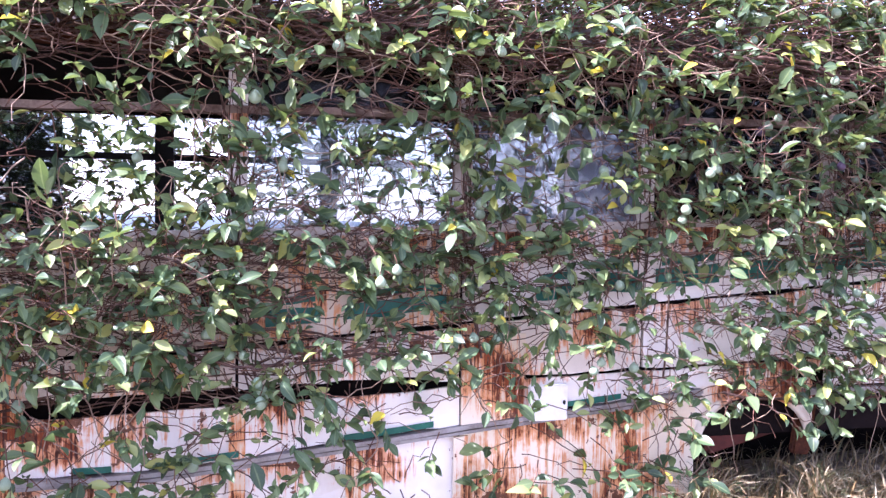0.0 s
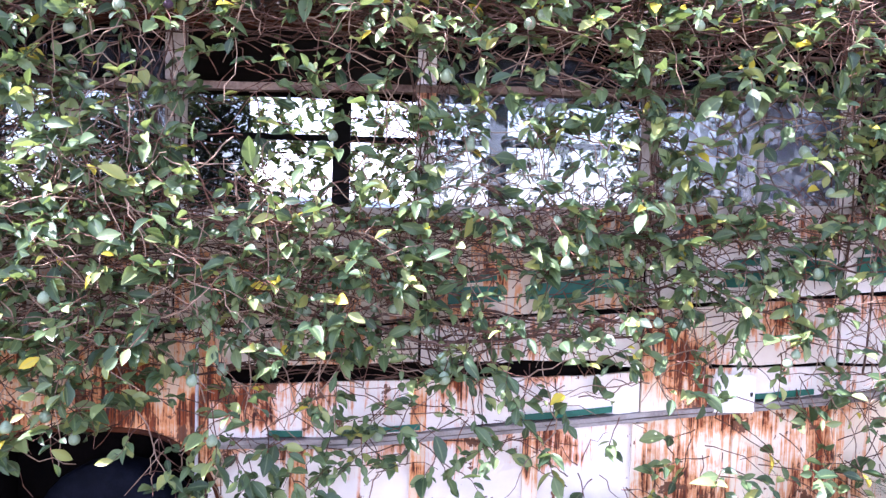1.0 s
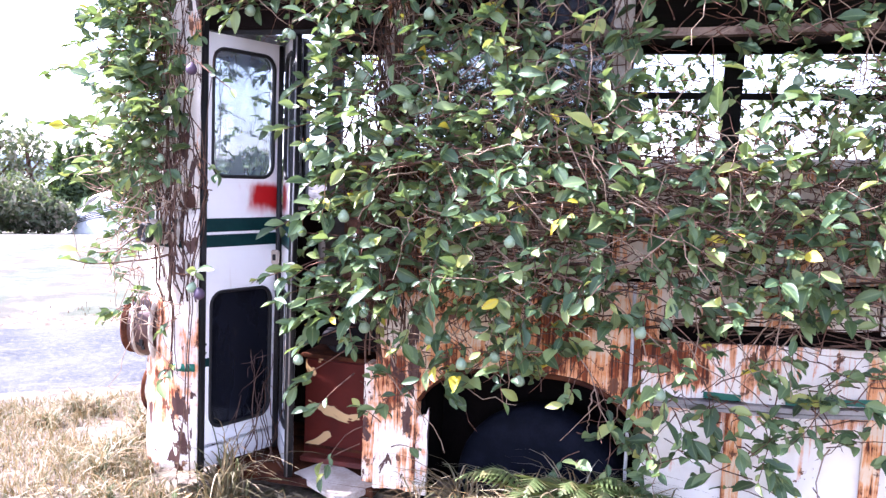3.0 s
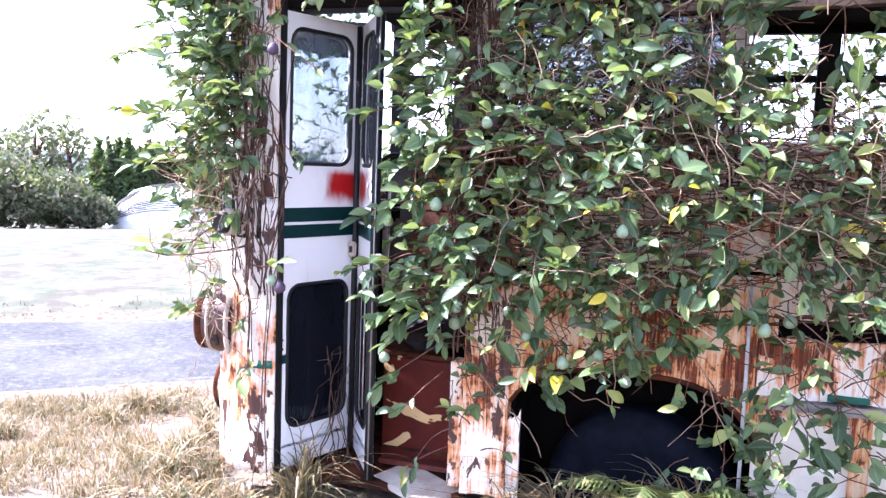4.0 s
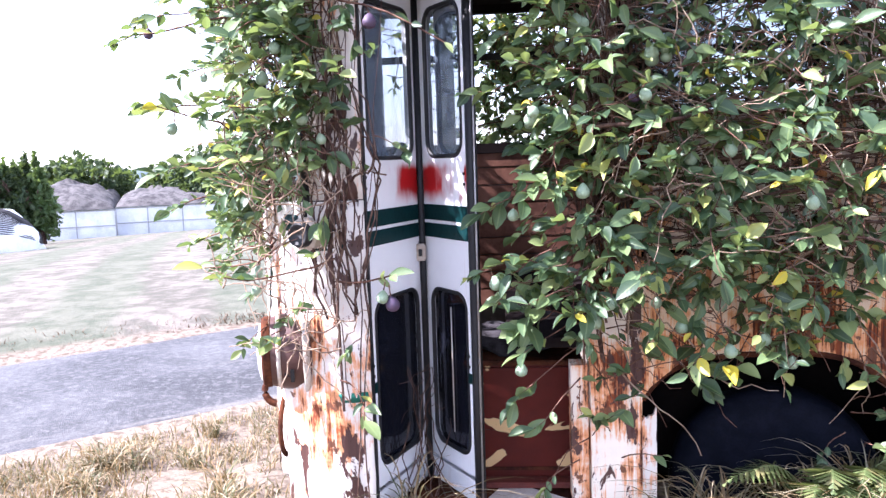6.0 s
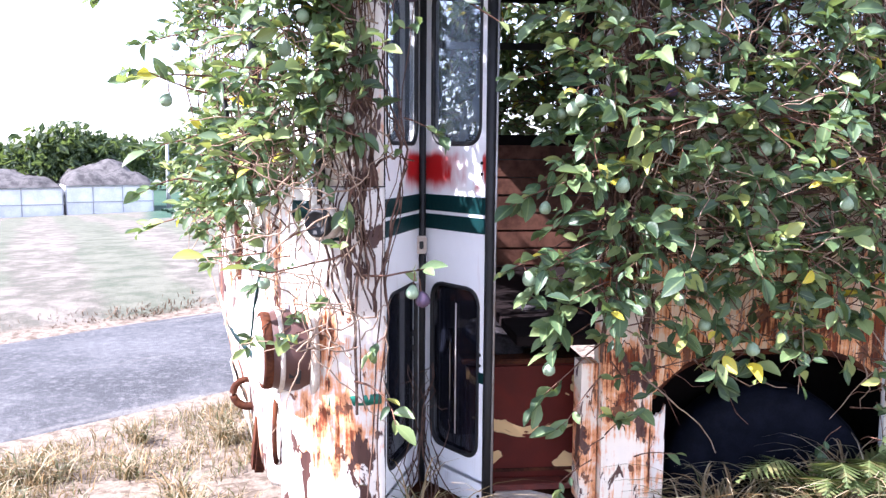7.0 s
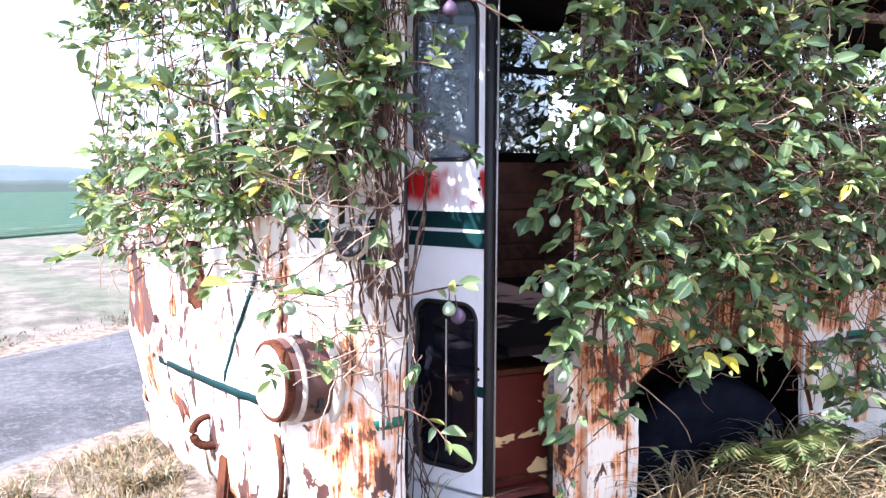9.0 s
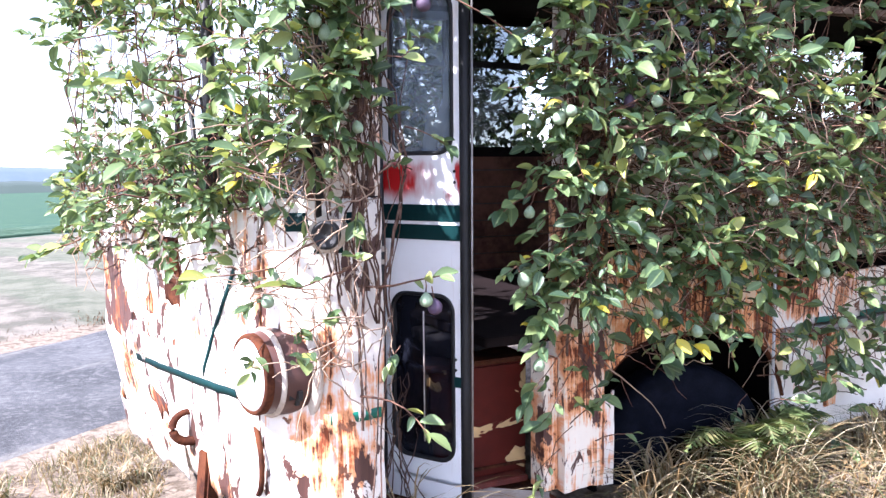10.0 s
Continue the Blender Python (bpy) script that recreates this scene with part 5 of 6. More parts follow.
EDGES = (-2.6, -1.86, -1.15, -0.45, 0.25, 0.95, 1.65, 2.35, 3.1, 4.2)
for b, (x0, x1) in enumerate(zip(EDGES[:-1], EDGES[1:])):
    vine = Vine(((x0 + x1) / 2, 3.40, 0.3), "dense fig vine with green figs climbing the side of the bus", 100 + b)
    r = vine.rng
    # runners along the belt and the roof edge, uprights on the pillars
    for k in range(int((90 if x0 > -2 else 60) * (x1 - x0))):
        if x0 < -2:
            q = r.uniform(0.002, 0.006)
            z = r.uniform(2.16, 2.42)
            vine.stem([(x0 + r.uniform(-0.1, 0.3), 3.44, z), (x1 - r.uniform(0, 0.3), 3.42, z + r.normal(0, 0.05))], q, q * 0.6, 0.014, 12)
            continue
        z = r.choice([r.uniform(1.12, 1.56), r.uniform(1.3, 1.55), r.uniform(2.22, 2.42), r.uniform(0.86, 1.1)], p=[0.4, 0.25, 0.23, 0.12] if x1 < 0.6 else [0.1, 0.34, 0.5, 0.06])
        if x1 > 0.6 and z < 1.4 and r.random() < 0.5:
            continue
        if x0 > 1.5 and 1.26 < z < 1.48 and r.random() < 0.8:
            continue
        xa = r.uniform(x0 - 0.3, x1)
        ln = r.uniform(0.4, 1.0)
        xa = max(xa, -1.88) if z < 2.1 else xa
        y = 3.45 - r.uniform(0, 0.75) * bulge(xa + ln / 2, z)
        q = r.uniform(0.0015, 0.0042) if r.random() < 0.85 else r.uniform(0.005, 0.009)
        vine.stem([(xa, y, z), (xa + ln * 0.5, y - r.uniform(0, 0.05), z + r.normal(0, 0.04)), (xa + ln, y, z + r.normal(0, 0.09))], q, q * 0.6, 0.014, 12)
    for px in [p for p in PILLARS if x0 <= p < x1]:
        for k in range(22 if px < -1.5 else 7):
            za = r.uniform(0.9, 1.6)
            q = r.uniform(0.002, 0.006)
            wide = 0.09 if px < -1.5 else 0.05
            vine.stem([(px + r.normal(0, wide), 3.455 - r.uniform(0, 0.09), za), (px + r.normal(0, wide), 3.44 - r.uniform(0, 0.08), za + 0.6), (px + r.normal(0, wide * 1.3), 3.42, min(za + 1.2, 2.45))], q, q * 0.6, 0.012, 12)
    # tangle of fine twigs
    for k in range(int(560 * (x1 - x0))):
        x, z = r.uniform(x0, x1), r.uniform(0.5, 2.5)
        if r.random() > min(1, cover(x, z) * 1.25):
            continue
        y = 3.455 - r.uniform(0, 0.9) * bulge(x, z)
        d = r.normal(0, 1, 3) * np.array([1.0, 0.35, 0.65])
        d = d / np.linalg.norm(d) * r.uniform(0.12, 0.34)
        vine.stem([(x, y, z), (x + d[0] / 2, min(y + d[1] / 2, 3.46), z + d[2] / 2 + 0.02), (x + d[0] if z > 2.1 else max(x + d[0], -1.93), min(y + d[1], 3.46), z + d[2])], 0.0024, 0.0012, 0.012, 7, True)
        if r.random() < 0.42:
            y = 3.44 - r.uniform(0.6, 1.1) * bulge(x, z)
            e = r.normal(0, 1, 3) * np.array([1.0, 0.2, 0.8])
            e = e / np.linalg.norm(e) * r.uniform(0.16, 0.45)
            if x + e[0] > -1.9 or z > 2.1:
                vine.stem([(x, y + 0.04, z), (x + e[0] * 0.5, y, z + e[2] * 0.5 + r.uniform(-0.03, 0.06)), (x + e[0], y + r.uniform(-0.03, 0.03), z + e[2])], 0.0032, 0.0014, 0.011, 9, True, True)
    # leafy sprays
    want = int(1250 * (x1 - x0))
    for k in range(want):
        x, z = r.uniform(x0, x1), r.uniform(0.22, 2.62)
        if r.random() > cover(x, z):
            continue
        out = r.uniform(0.15, 1.0) * bulge(x, z)
        d = (r.normal(0, 0.8), -abs(r.normal(0.45, 0.35)), r.normal(-0.05, 0.6))
        if x < -1.6:
            d = (d[0] - 0.2, d[1], d[2])
        vine.spray((x, 3.45 - out, z), d, r.uniform(0.08, 0.26), int(r.integers(2, 7)), 0.058, 0.3, 0.065 if z > 0.7 else 0.0)
    # trailing shoots over the lower panels
    for k in range(int(9 * (x1 - x0))):
        x, z = r.uniform(x0, x1), r.uniform(0.45, 0.95)
        if x < -0.55 or x > 2.2:
            continue
        vine.spray((x, 3.43, z), (r.normal(0, 1), -0.25, r.normal(0, 0.5)), r.uniform(0.2, 0.45), int(r.integers(4, 9)), 0.052, 0.3, 0.0)
    vine.finish(200 if x1 < 2 else 60)

# the shoots that hang into the doorway
vine = Vine((-1.9, 3.40, 0.9), "fig vine shoots hanging into the doorway", 140)
r = vine.rng
for z, d, ln, n in ((1.70, (-1, -0.3, 0.1), 0.42, 7), (1.42, (-1, -0.25, 0.0), 0.38, 7), (1.32, (-1, -0.3, 0.15), 0.40, 8), (1.12, (-1, -0.3, -0.1), 0.44, 9), (1.02, (-1, -0.2, -0.5), 0.36, 8),
                    (0.92, (-0.8, -0.3, -0.3), 0.30, 7), (0.72, (-1, -0.25, -0.55), 0.34, 5), (0.80, (-0.9, -0.3, -0.2), 0.25, 6), (1.9, (-0.9, -0.2, 0.1), 0.3, 6), (0.6, (-0.7, -0.3, -0.6), 0.25, 4)):
    vine.spray((-1.84, 3.34, z), d, ln, n, 0.068, 0.3, 0.45, 0.0035)
for k in range(110):
    z = r.uniform(0.8, 2.2)
    vine.spray((r.uniform(-1.95, -1.75), 3.40 - r.uniform(0, 0.2), z), (r.normal(-0.5, 0.5), -0.4, r.normal(0, 0.5)), r.uniform(0.1, 0.22), int(r.integers(3, 7)), 0.058, 0.3, 0.10)
for k in range(46):
    z = r.uniform(0.6, 1.3)
    vine.stem([(-1.74 + r.normal(0, 0.06), 3.42, z), (-1.75 + r.normal(0, 0.07), 3.38, z + 0.5), (-1.74 + r.normal(0, 0.08), 3.40, z + 0.9)], 0.005, 0.002, 0.014, 12)
vine.finish(240)

# the front corner column and the nose
vine = Vine((-2.75, 3.38, 0.1), "thick fig vine stems and leaves on the front corner post", 150)
r = vine.rng
for k in range(27):
    x, za, zb = -2.72 + r.normal(0, 0.06), r.choice([0.05, 0.5, 0.85, 1.1, 1.3]), r.uniform(1.5, 2.45)
    if za < 0.8 and r.random() < 0.55:
        za = 0.95
    x += 0.06
    q = r.uniform(0.0018, 0.0055)
    y = 3.305 - abs(r.normal(0, 0.03))
    vine.stem([(x, y, za), (x + r.normal(0, 0.05), y - 0.02, (za + zb) / 2), (x + r.normal(0, 0.07), y - 0.01, zb)], q, q * 0.5, 0.012, 18)
for k in range(320):
    z = min(2.5, max(0.35, r.normal(1.70, 0.42)))
    x = -2.78 + r.normal(0, 0.12)
    if z < 1.05 and r.random() < 0.88:
        continue
    if x > -2.64 and r.random() < 0.7:
        continue
    if 1.02 < z < (1.42 if abs(x + 2.8) < 0.12 else 1.28) and r.random() < 0.9:
        continue
    vine.spray((x, 3.30 - abs(r.normal(0, 0.06)), z), (r.normal(-0.5, 0.8), -abs(r.normal(0.5, 0.4)), r.normal(0.05, 0.6)), r.uniform(0.06, 0.18), int(r.integers(3, 7)), 0.055, 0.25, 0.06)
for k in range(170):
    z = min(2.45, max(0.75, r.normal(1.45, 0.45)))
    x, y = -2.76 + r.normal(0, 0.12), 3.29 - abs(r.normal(0, 0.06))
    e = r.normal(0, 1, 3) * np.array([0.8, 0.3, 1.0])
    e = e / np.linalg.norm(e) * r.uniform(0.12, 0.4)
    if x + e[0] < -2.58:
        vine.stem([(x, y, z), (x + e[0] * 0.5, y - 0.02, z + e[2] * 0.5), (x + e[0], y + r.uniform(-0.04, 0.02), z + e[2])], 0.0030, 0.0014, 0.011, 9, True, True)
for z, d, ln, n in ((1.98, (1, -0.5, -0.55), 0.55, 4), (1.06, (-0.9, -0.6, -0.1), 0.42, 5), (1.15, (-1, -0.5, -0.1), 0.5, 5), (0.62, (0.6, -0.5, 0.25), 0.30, 5), (0.98, (0.8, -0.4, 0.1), 0.28, 4)):
    vine.spray((-2.70, 3.28, z), d, ln, n, 0.062, 0.25, 0.6, 0.0045)
vine.finish(280)

vine = Vine((-3.15, 4.2, 0.8), "leafy fig vine spilling over the nose and windscreen", 160)
r = vine.rng
for k in range(1700):
    s = r.uniform(0.16, 0.95)
    z = r.uniform(0.80, 2.55)
    c = 0.85 if z > 2.1 else (0.27 if z > 1.45 else 0.80 if z > 1.02 else 0.10)
    if 0.30 < s and z < 1.05 + 0.1 * s:
        c *= 0.45 if s > 0.6 else 0.10
    c *= 1 + 0.6 * noise.noise((s * 9, z * 2.2, 7))
    if r.random() > c:
        continue
    if s < 0.34 and 1.03 < z < 1.28:
        continue
    p = along_front(s)
    vine.spray((p.x - r.uniform(0.0, 0.10), p.y - r.uniform(0, 0.08), z), (r.normal(-0.5, 0.6), r.normal(-0.4, 0.6), r.normal(0.0, 0.6)), r.uniform(0.06, 0.20), int(r.integers(4, 9)), 0.043, 0.25, 0.05)
for k in range(50):
    s, z = r.uniform(0.2, 0.9), r.choice([r.uniform(1.0, 1.35), r.uniform(2.1, 2.4)])
    p, q = along_front(s), along_front(min(0.99, s + 0.15))
    vine.stem([(p.x - 0.06, p.y, z), (q.x - 0.08, q.y, z + r.normal(0, 0.1))], 0.005, 0.002, 0.02, 12)
for k in range(6):
    s = r.uniform(0.2, 0.9)
    p = along_front(s)
    vine.stem([(p.x - 0.05, p.y, 1.1), (p.x - 0.09, p.y + r.normal(0, 0.06), 1.7), (p.x - 0.03, p.y + r.normal(0, 0.1), 2.35)], 0.005, 0.002, 0.02, 14)
for k in range(100):
    s, z = r.uniform(0.18, 0.9), r.uniform(0.95, 2.4)
    p = along_front(s)
    e = r.normal(0, 1, 3) * np.array([0.7, 0.7, 1.0])
    e = e / np.linalg.norm(e) * r.uniform(0.12, 0.36)
    vine.stem([(p.x - 0.08, p.y, z), (p.x - 0.12 + e[0] * 0.3, p.y + e[1] * 0.5, z + e[2] * 0.5), (p.x - 0.10 + e[0] * 0.5, p.y + e[1], z + e[2])], 0.0030, 0.0014, 0.012, 9, True, True)
# shoots reaching forward over the lane side
for z, ln in ((2.05, 0.75), (1.85, 0.6), (1.45, 0.55), (1.25, 0.5), (1.65, 0.6), (2.25, 0.7), (1.1, 0.5), (1.95, 0.8), (1.55, 0.65)):
    p = along_front(r.uniform(0.3, 0.7))
    vine.spray((p.x - 0.15, p.y, z), (-1, r.normal(-0.2, 0.25), r.normal(0.05, 0.2)), ln * 0.55, int(r.integers(7, 12)), 0.058, 0.25, 0.5, 0.004)
vine.finish(240)

# the roof and the far side, seen against the sky through the windows
vine = Vine((1.0, 4.4, 2.6), "fig vine matted over the roof edge of the bus", 170)
r = vine.rng
for k in range(2300):
    x = r.uniform(-3.1, 4.2)
    y, z = 3.50 + abs(r.normal(0, 0.25)), 2.40 + r.uniform(0, 0.44)
    if x > -0.6 and r.random() < 0.2:
        continue
    vine.spray((x, y - 0.12, z), (r.normal(0, 0.8), r.normal(-0.5, 0.4), r.normal(0.2, 0.5)), r.uniform(0.1, 0.28), int(r.integers(3, 7)), 0.056, 0.3, 0.06)
for k in range(420):
    x = r.uniform(-2.9, 3.6)
    vine.stem([(x, 3.46 - r.uniform(0, 0.14), r.uniform(2.25, 2.42)), (x + r.uniform(0.2, 0.9), 3.44 - r.uniform(0, 0.16), r.uniform(2.28, 2.72))], 0.005, 0.002, 0.02, 10)
for k in range(850):
    x, y, z = r.uniform(0.0, 4.4), 3.52 + r.uniform(0, 0.35), r.uniform(2.36, 2.86)
    vine.stem([(x, y, z), (x + r.normal(0, 0.25), y, z + r.normal(0.02, 0.06)), (x + r.normal(0, 0.5), y + 0.03, z + r.normal(0, 0.13))], 0.0042, 0.002, 0.02, 8)
vine.finish(60)
vine = Vine((1.0, FAR_Y + 0.1, 1.0), "fig vine on the far side of the bus", 180)
r = vine.rng
for k in range(2250):
    x, z = r.uniform(-2.9, 4.6), r.uniform(1.4, 2.4)
    c = 0.45 + 0.35 * (z > 2.0) + 0.6 * noise.noise((x * 1.6, z * 2, 4)) + (0.7 if x > 1.5 else 0) - (0.35 if x < -2.3 else 0) + (0.35 if -2.2 < x < -0.5 else 0)
    if r.random() > c:
        continue
    vine.spray((x, FAR_Y + 0.06 + r.uniform(0, 0.15), z), (r.normal(0, 0.9), r.normal(0.2, 0.3), r.normal(0, 0.7)), r.uniform(0.1, 0.25), int(r.integers(3, 7)), 0.056, 0.3, 0.0)
for k in range(640):
    x, z = r.uniform(-2.2, -0.98), r.uniform(1.42, 2.32)
    vine.spray((x, FAR_Y + 0.10 + r.uniform(0, 0.25), z), (r.normal(0, 0.9), r.normal(0.2, 0.3), r.normal(0, 0.7)), r.uniform(0.1, 0.22), int(r.integers(3, 7)), 0.060, 0.3, 0.0)
for k in range(90):
    x, z = r.uniform(-2.8, 4.4), r.uniform(1.5, 2.35)
    vine.stem([(x, FAR_Y + 0.06, z), (x + r.uniform(0.2, 0.8), FAR_Y + 0.08, z + r.normal(0, 0.15))], 0.004, 0.002, 0.02, 8)
vine.finish(0)

# dry stems caught in the fold of the door
vine = Vine((FOLD[0], FOLD[1] - 0.1, 0.05), "dry brown vine stems in the fold of the door", 190)
r = vine.rng
for k in range(11):
    x, y, h = FOLD[0] + r.normal(0.0, 0.03), FOLD[1] - 0.10 - abs(r.normal(0, 0.05)), r.uniform(0.2, 0.6)
    vine.stem([(x + r.normal(0, 0.08), y - 0.05, 0.0), (x, y, h * 0.5), (x + r.normal(0, 0.05), y, h), (x + r.normal(0, 0.12), y - 0.06, h - r.uniform(0, 0.25))], 0.003, 0.0012, 0.01, 14)
vine.finish(0)


# ---- distance ----
def leaf_cloud(center, radii, count, size, seed, shape=1.0):
    """Small leaf clumps scattered through an uneven crown."""
    r = np.random.default_rng(seed)
    verts, faces, uvs = [], [], []
    for _ in range(count):
        d = r.normal(0, 1, 3)
        d /= np.linalg.norm(d)
        k = r.uniform(0.35, 1.0) ** 0.5 * (1 + 0.45 * noise.noise((d[0] * 2.2 + seed, d[1] * 2.2, d[2] * 2.2)))
        p = np.array(center) + d * np.array(radii) * k
        if shape != 1.0:
            t = max(0.05, 1 - (p[2] - center[2] + radii[2]) / (2 * radii[2])) ** shape
            p[:2] = np.array(center)[:2] + (p[:2] - np.array(center)[:2]) * t
        a, b = r.normal(0, 1, 3), r.normal(0, 1, 3)
        a /= np.linalg.norm(a)
        b = np.cross(a, b)
        b /= np.linalg.norm(b)
        s = size * r.uniform(0.6, 1.4)
        base = len(verts)
        verts += [tuple(p - a * s), tuple(p + b * s * 0.5), tuple(p + a * s), tuple(p - b * s * 0.5)]
        uvs += [(0, 0), (0.5, 0.5), (0, 1), (-0.5, 0.5)]
        faces.append((base, base + 1, base + 2, base + 3))
    return verts, faces, uvs


def tree(x, y, h, w, seed, label, mat=FOLIAGE, shape=1.0, count=1600, size=0.22, name="tree"):
    z = height(x, y)
    root = thing(name, (x, y, z), label, name.replace("_", " "), "trees beyond the field")
    r = np.random.default_rng(seed)
    v, f = tube_data([(x, y, z - 0.1), (x + 0.1 * w * r.normal(), y, z + h * 0.4), (x, y, z + h * 0.8)], [0.05 * h, 0.035 * h, 0.01 * h], 7)
    for k in range(6):
        a, zz = r.uniform(0, 6.28), z + h * r.uniform(0.3, 0.6)
        tube_data([(x, y, zz), (x + math.cos(a) * w * 0.35, y + math.sin(a) * w * 0.35, zz + h * 0.2)], [0.018 * h, 0.006 * h], 5, v, f)
    raw("trunk", v, f, BARK, root, "", True)
    lo = 0.02 if shape != 1.0 or name == "shrub" else 0.10
    v, f, u = leaf_cloud((x, y, z + h * (lo + 1) / 2), (w / 2, w / 2, h * (1 - lo) / 2), count, size, seed, shape)
    tagged(raw("crown", v, f, mat, root, "", False, u), "", "", "", "stuff")
    return root


def place(t_x, dist, eye=(-1.9, 0.45)):
    """A point at that bearing (degrees left of +y) and distance."""
    a = radians(t_x)
    return eye[0] - math.sin(a) * dist, eye[1] + math.cos(a) * dist


for i, (brg, dist, h, w) in enumerate(tuple((30.8 + 0.62 * k, 38.5 - 0.06 * k + 0.5 * (k % 2), 3.65 + 0.22 * math.sin(k * 2.1), 1.6) for k in range(16))):
    x, y = place(brg, dist)
    tree(x, y, h, w * 1.15, 300 + i, "dark green conifer in a clipped row", DEEPGREEN if i % 3 else FOLIAGE, 0.55, 1500, 0.16, "conifer")
for i, (brg, dist, h, w) in enumerate(((42.2, 46, 5.4, 2.4), (44.0, 45, 5.6, 2.6), (46.0, 43, 4.6, 3.0), (49.0, 40, 4.2, 4.0))):
    x, y = place(brg, dist)
    tree(x, y, h, w, 320 + i, "sparse grey-green tree beyond the field", SCRUB, 1.0, 900, 0.16)
for i, (brg, dist, h, w) in enumerate(((40.6, 30, 1.3, 1.9), (42.2, 30, 1.9, 2.4), (44.4, 29, 2.2, 2.8), (47, 29, 2.5, 3.2), (50, 28, 2.8, 3.8), (52, 28, 3.0, 4), (56, 28, 3.0, 4))):
    x, y = place(brg, dist)
    tree(x, y, h, w, 340 + i, "pale tangled shrub at the field's edge", SCRUB, 1.0, 2600, 0.11, "shrub")
for i, (brg, dist, h, w) in enumerate(((27.5, 75, 6.0, 7.5), (29.5, 78, 5.6, 7.0), (20.0, 66, 6.3, 6.5), (18.2, 66, 5.9, 5.6), (22.4, 72, 5, 5.0), (16.5, 70, 5.6, 6.0), (31.5, 80, 5.5, 6.5), (13.0, 110, 7, 9), (10.5, 120, 6, 9))):
    x, y = place(brg, dist)
    tree(x, y, h, w, 360 + i, "dark green broadleaf tree behind the tunnels", DEEPGREEN, 1.0, 2400, 0.34)


def tunnel(brg, dist, width, length, rise, turn, label):
    """A polytunnel with an arched roof and framed end wall."""
    x, y = place(brg, dist)
    z = height(x, y)
    root = thing("polytunnel", (x, y, z), label, "greenhouse", "tunnels beyond the field")
    m = pose(x, y, z - 0.1, 0, 0, turn)
    n, wall, rows = 22, 1.95, 26
    box = [(-width / 2, 0.0), (-width / 2, wall), (width / 2, wall), (width / 2, 0.0)]
    v = [tuple(m @ Vector((u, yy, w))) for yy in (0, length) for u, w in box]
    raw("end_wall", v[:4], [(0, 1, 2, 3)], FILM, root)
    raw("end_wall", v[4:], [(0, 1, 2, 3)], FILM, root)
    raw("side_film", [*v], [(0, 1, 5, 4), (2, 3, 7, 6)], FILM, root)
    # slumped netting, draped down to the eaves at both ends
    v = []
    for j in range(rows + 1):
        yy = -0.15 + (length + 0.3) * j / rows
        full = math.sqrt(max(0.0, 1 - (1 - min(1.0, min(j, rows - j) / 4)) ** 2))
        for k in range(n + 1):
            u = -width / 2 * math.cos(math.pi * k / n)
            w = rise * full * math.sin(math.pi * k / n)
            lump = noise.noise((u * 0.55 + x, yy * 0.35, 3.0)) * 0.75 + noise.noise((u * 1.7, yy * 1.1 + x, 9.0)) * 0.40
            v.append(tuple(m @ Vector((u, yy, wall + 0.02 + max(0.0, w * (1 + lump))))))
    f = [(j * (n + 1) + k, j * (n + 1) + k + 1, (j + 1) * (n + 1) + k + 1, (j + 1) * (n + 1) + k) for j in range(rows) for k in range(n)]
    raw("roof_netting", v, f, NETTING, root, "slumped grey netting over the roof", True)
    for u in (-width / 2, -width * 0.2, width * 0.14, width / 2):
        vv, ff = tube_data([m @ Vector((u, -0.05, 0)), m @ Vector((u, -0.05, wall))], 0.035, 5)
        raw("post", vv, ff, CONCRETE, root)
    for w in (wall * 0.45, wall * 0.97):
        vv, ff = tube_data([m @ Vector((-width / 2, -0.06, w)), m @ Vector((width / 2, -0.06, w))], 0.03, 5)
        raw("rail", vv, ff, CONCRETE, root)
    return root


for i, (brg, w) in enumerate(((36.2, 6.6), (29.6, 6.6), (23.0, 6.6), (16.9, 5.4))):
    tunnel(brg, 57 + 0.5 * i, w, 18, 0.80 + 0.45 * (i % 2), 24, "white polytunnel with grey netting beyond the field")
# mound of stored film by the conifers
x, y = place(35.1, 31)
bm = bmesh.new()
bmesh.ops.create_icosphere(bm, subdivisions=4, radius=1.0)
for v in bm.verts:
    v.co = Vector((v.co.x * 2.35, v.co.y * 1.7, max(v.co.z, -0.2) * 1.75)) * (1 + 0.10 * noise.noise(v.co * 3))
bmesh.ops.transform(bm, matrix=pose(x, y, height(x, y) - 0.1, 0, 0, 36), verts=bm.verts)
mound = thing("covered_mound", (x, y, height(x, y)), "low mound under white sheeting and grey netting", "mound")
part("sheeting", bm, FILM, mound, "", True)
v, f = [], []
for k in range(40):
    a = radians(-60 + 120 * k / 39)
    pts = []
    for j in range(9):
        e = radians(20 + 140 * j / 8)
        q = pose(x, y, height(x, y) - 0.1, 0, 0, 36) @ Vector((2.40 * math.cos(e), 1.74 * math.sin(e) * math.sin(a), 1.80 * math.sin(e) * math.cos(a)))
        pts.append(tuple(q))
    tube_data(pts, 0.016, 4, v, f, False)
raw("netting", v, f, NETTING, mound, "grey netting")


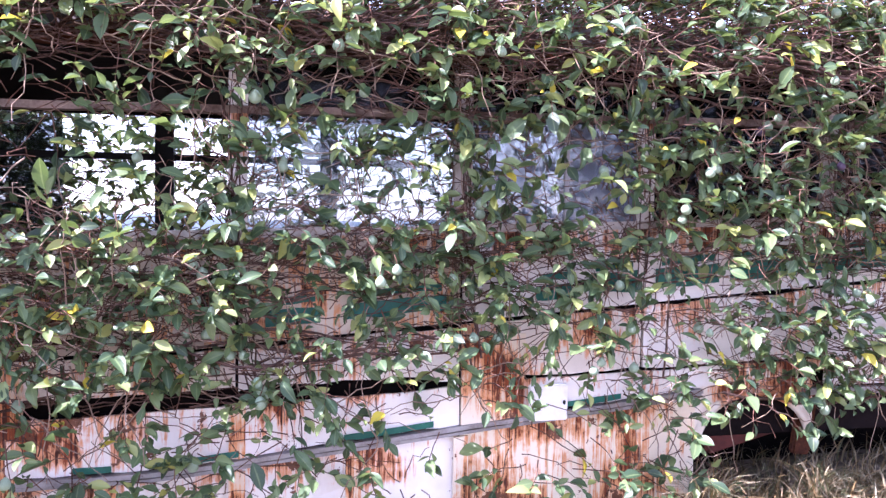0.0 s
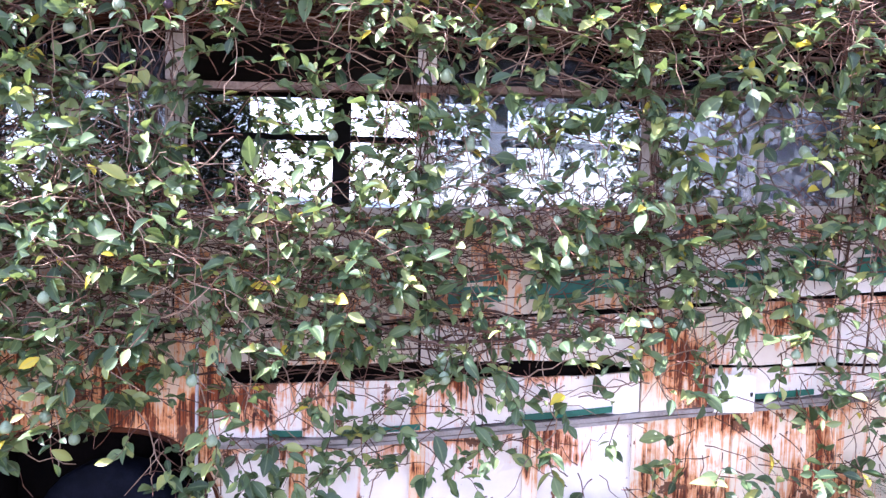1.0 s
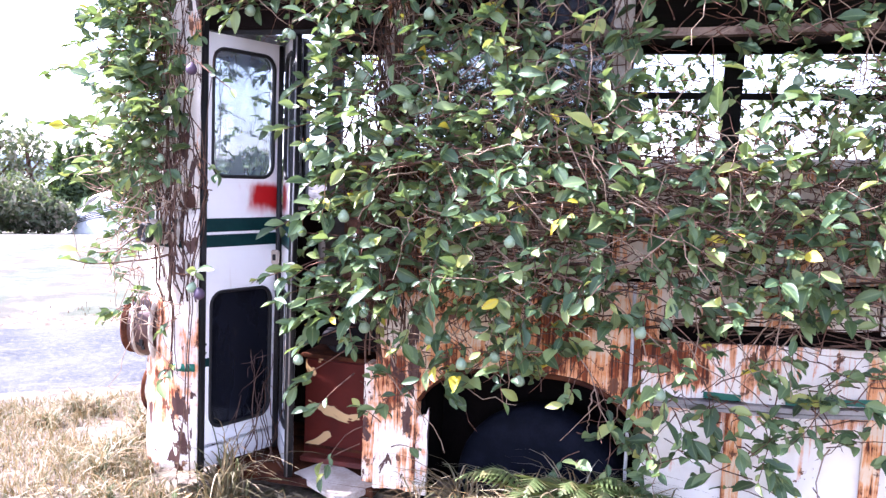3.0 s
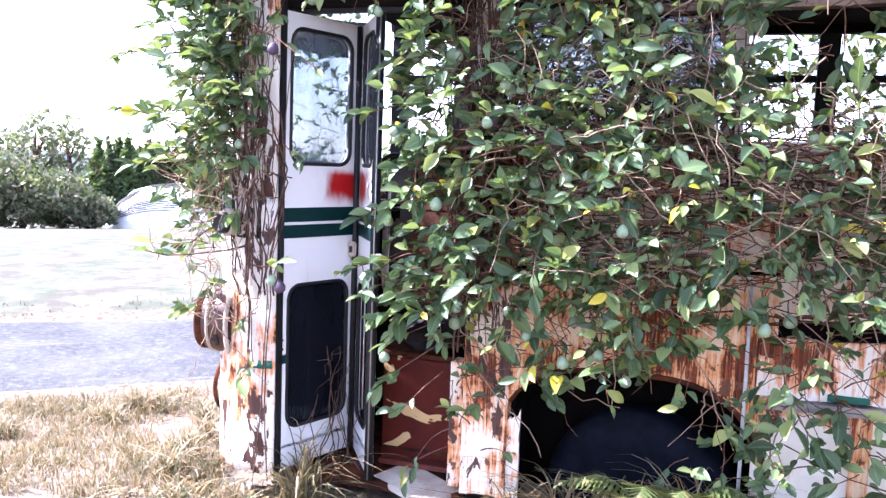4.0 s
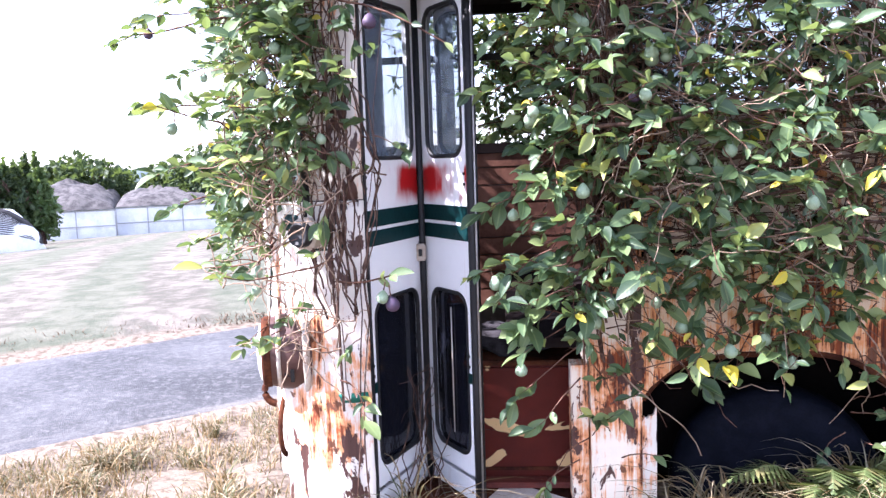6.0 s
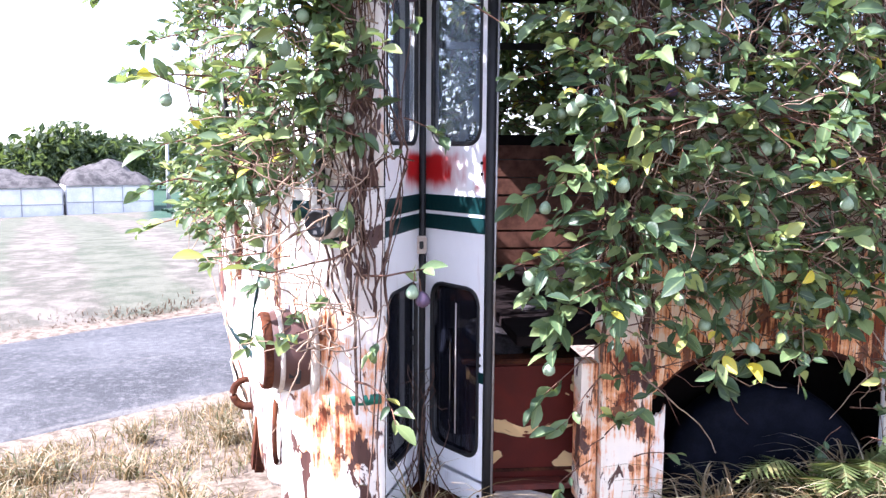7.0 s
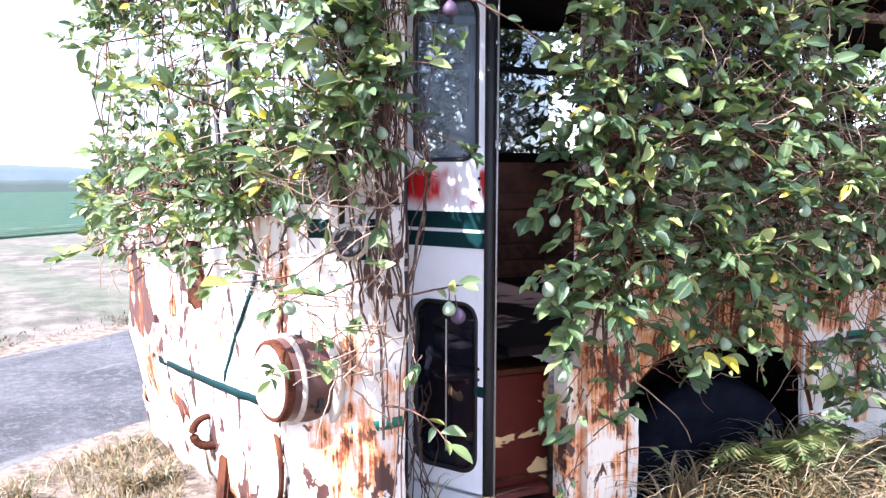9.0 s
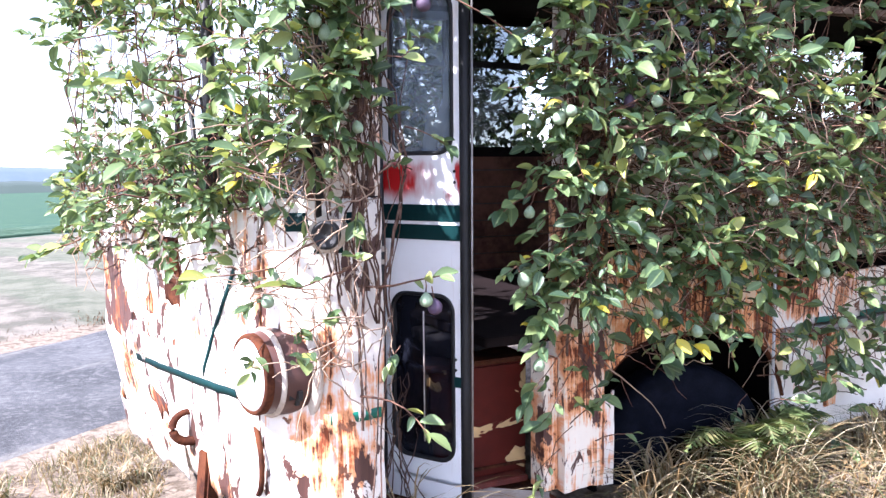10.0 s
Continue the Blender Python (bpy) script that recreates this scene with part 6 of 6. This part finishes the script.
def pole(brg, dist, h):
    x, y = place(brg, dist)
    z = height(x, y)
    root = thing("utility_pole", (x, y, z), "grey concrete utility pole by the fields", "pole", "poles along the fields")
    raw("shaft", *tube_data([(x, y, z - 0.2), (x, y, z + h)], [0.16, 0.10], 8), CONCRETE, root, "", True)
    raw("cross_arm", *tube_data([(x - 0.7, y, z + h - 0.5), (x + 0.7, y, z + h - 0.5)], 0.05, 5), STEEL, root)
    return root


pole(13.3, 60, 5.2)


def hill(name, dist, lo, hi, base, tall, color_a, color_b, seed, label):
    """A far ridge, as one long uneven strip with depth."""
    verts, faces, n = [], [], 90
    for i in range(n + 1):
        b = lo + (hi - lo) * i / n
        top = base + tall * (0.55 + 0.45 * noise.noise((b * 0.09, seed, 0)) + 0.18 * noise.noise((b * 0.4, seed, 3)))
        for d, z in ((dist, base - 12), (dist * 1.05, base + (top - base) * 0.6), (dist * 1.12, top), (dist * 1.3, base - 12)):
            x, y = place(b, d)
            verts.append((x, y, z))
        if i:
            for k in range(3):
                p = (i - 1) * 4 + k
                faces.append((p, p + 4, p + 5, p + 1))
    return tagged(raw(name, verts, faces, mottled("haze_tinted_" + name, color_a, color_b, 0.02, 0.95), None, label, True), "", "hill", "", "structure")


# the haze of distance is mixed into both strips' colours
hill("backdrop", 700, -40, 110, -6, 16, (0.055, 0.080, 0.100), (0.070, 0.095, 0.112), 5, "ridge on the horizon, coloured pale blue for haze")
hill("backdrop_woods", 260, -30, 100, -5, 6, (0.030, 0.046, 0.040), (0.045, 0.060, 0.052), 9, "low woods beyond the fields, haze mixed into their colour")
# crop rows in the green field
v, f = [], []
for k in range(30):
    a = 22.5 + k * 0.95
    pts = []
    for j in range(40):
        s = 0 + j * 1.2
        p = ROAD_NEAR + ROAD_DIR * s + ROAD_NRM * (a + 0.08 * noise.noise((s, k, 0)))
        if p.x > 12 or p.x + 0.25 * p.y < -1.6:
            continue
        pts.append((p.x, p.y, height(p.x, p.y) + 0.05 + 0.06 * noise.noise((s * 2.1, k, 2))))
    if len(pts) > 3:
        tube_data(pts, 0.11, 6, v, f, False)
tagged(raw("crop_rows", v, f, mottled("low_green_crop", (0.025, 0.062, 0.035), (0.05, 0.09, 0.05), 3, 0.9, 0, 0.6), None, "", True), "low green crop in rows", "crop", "", "stuff")
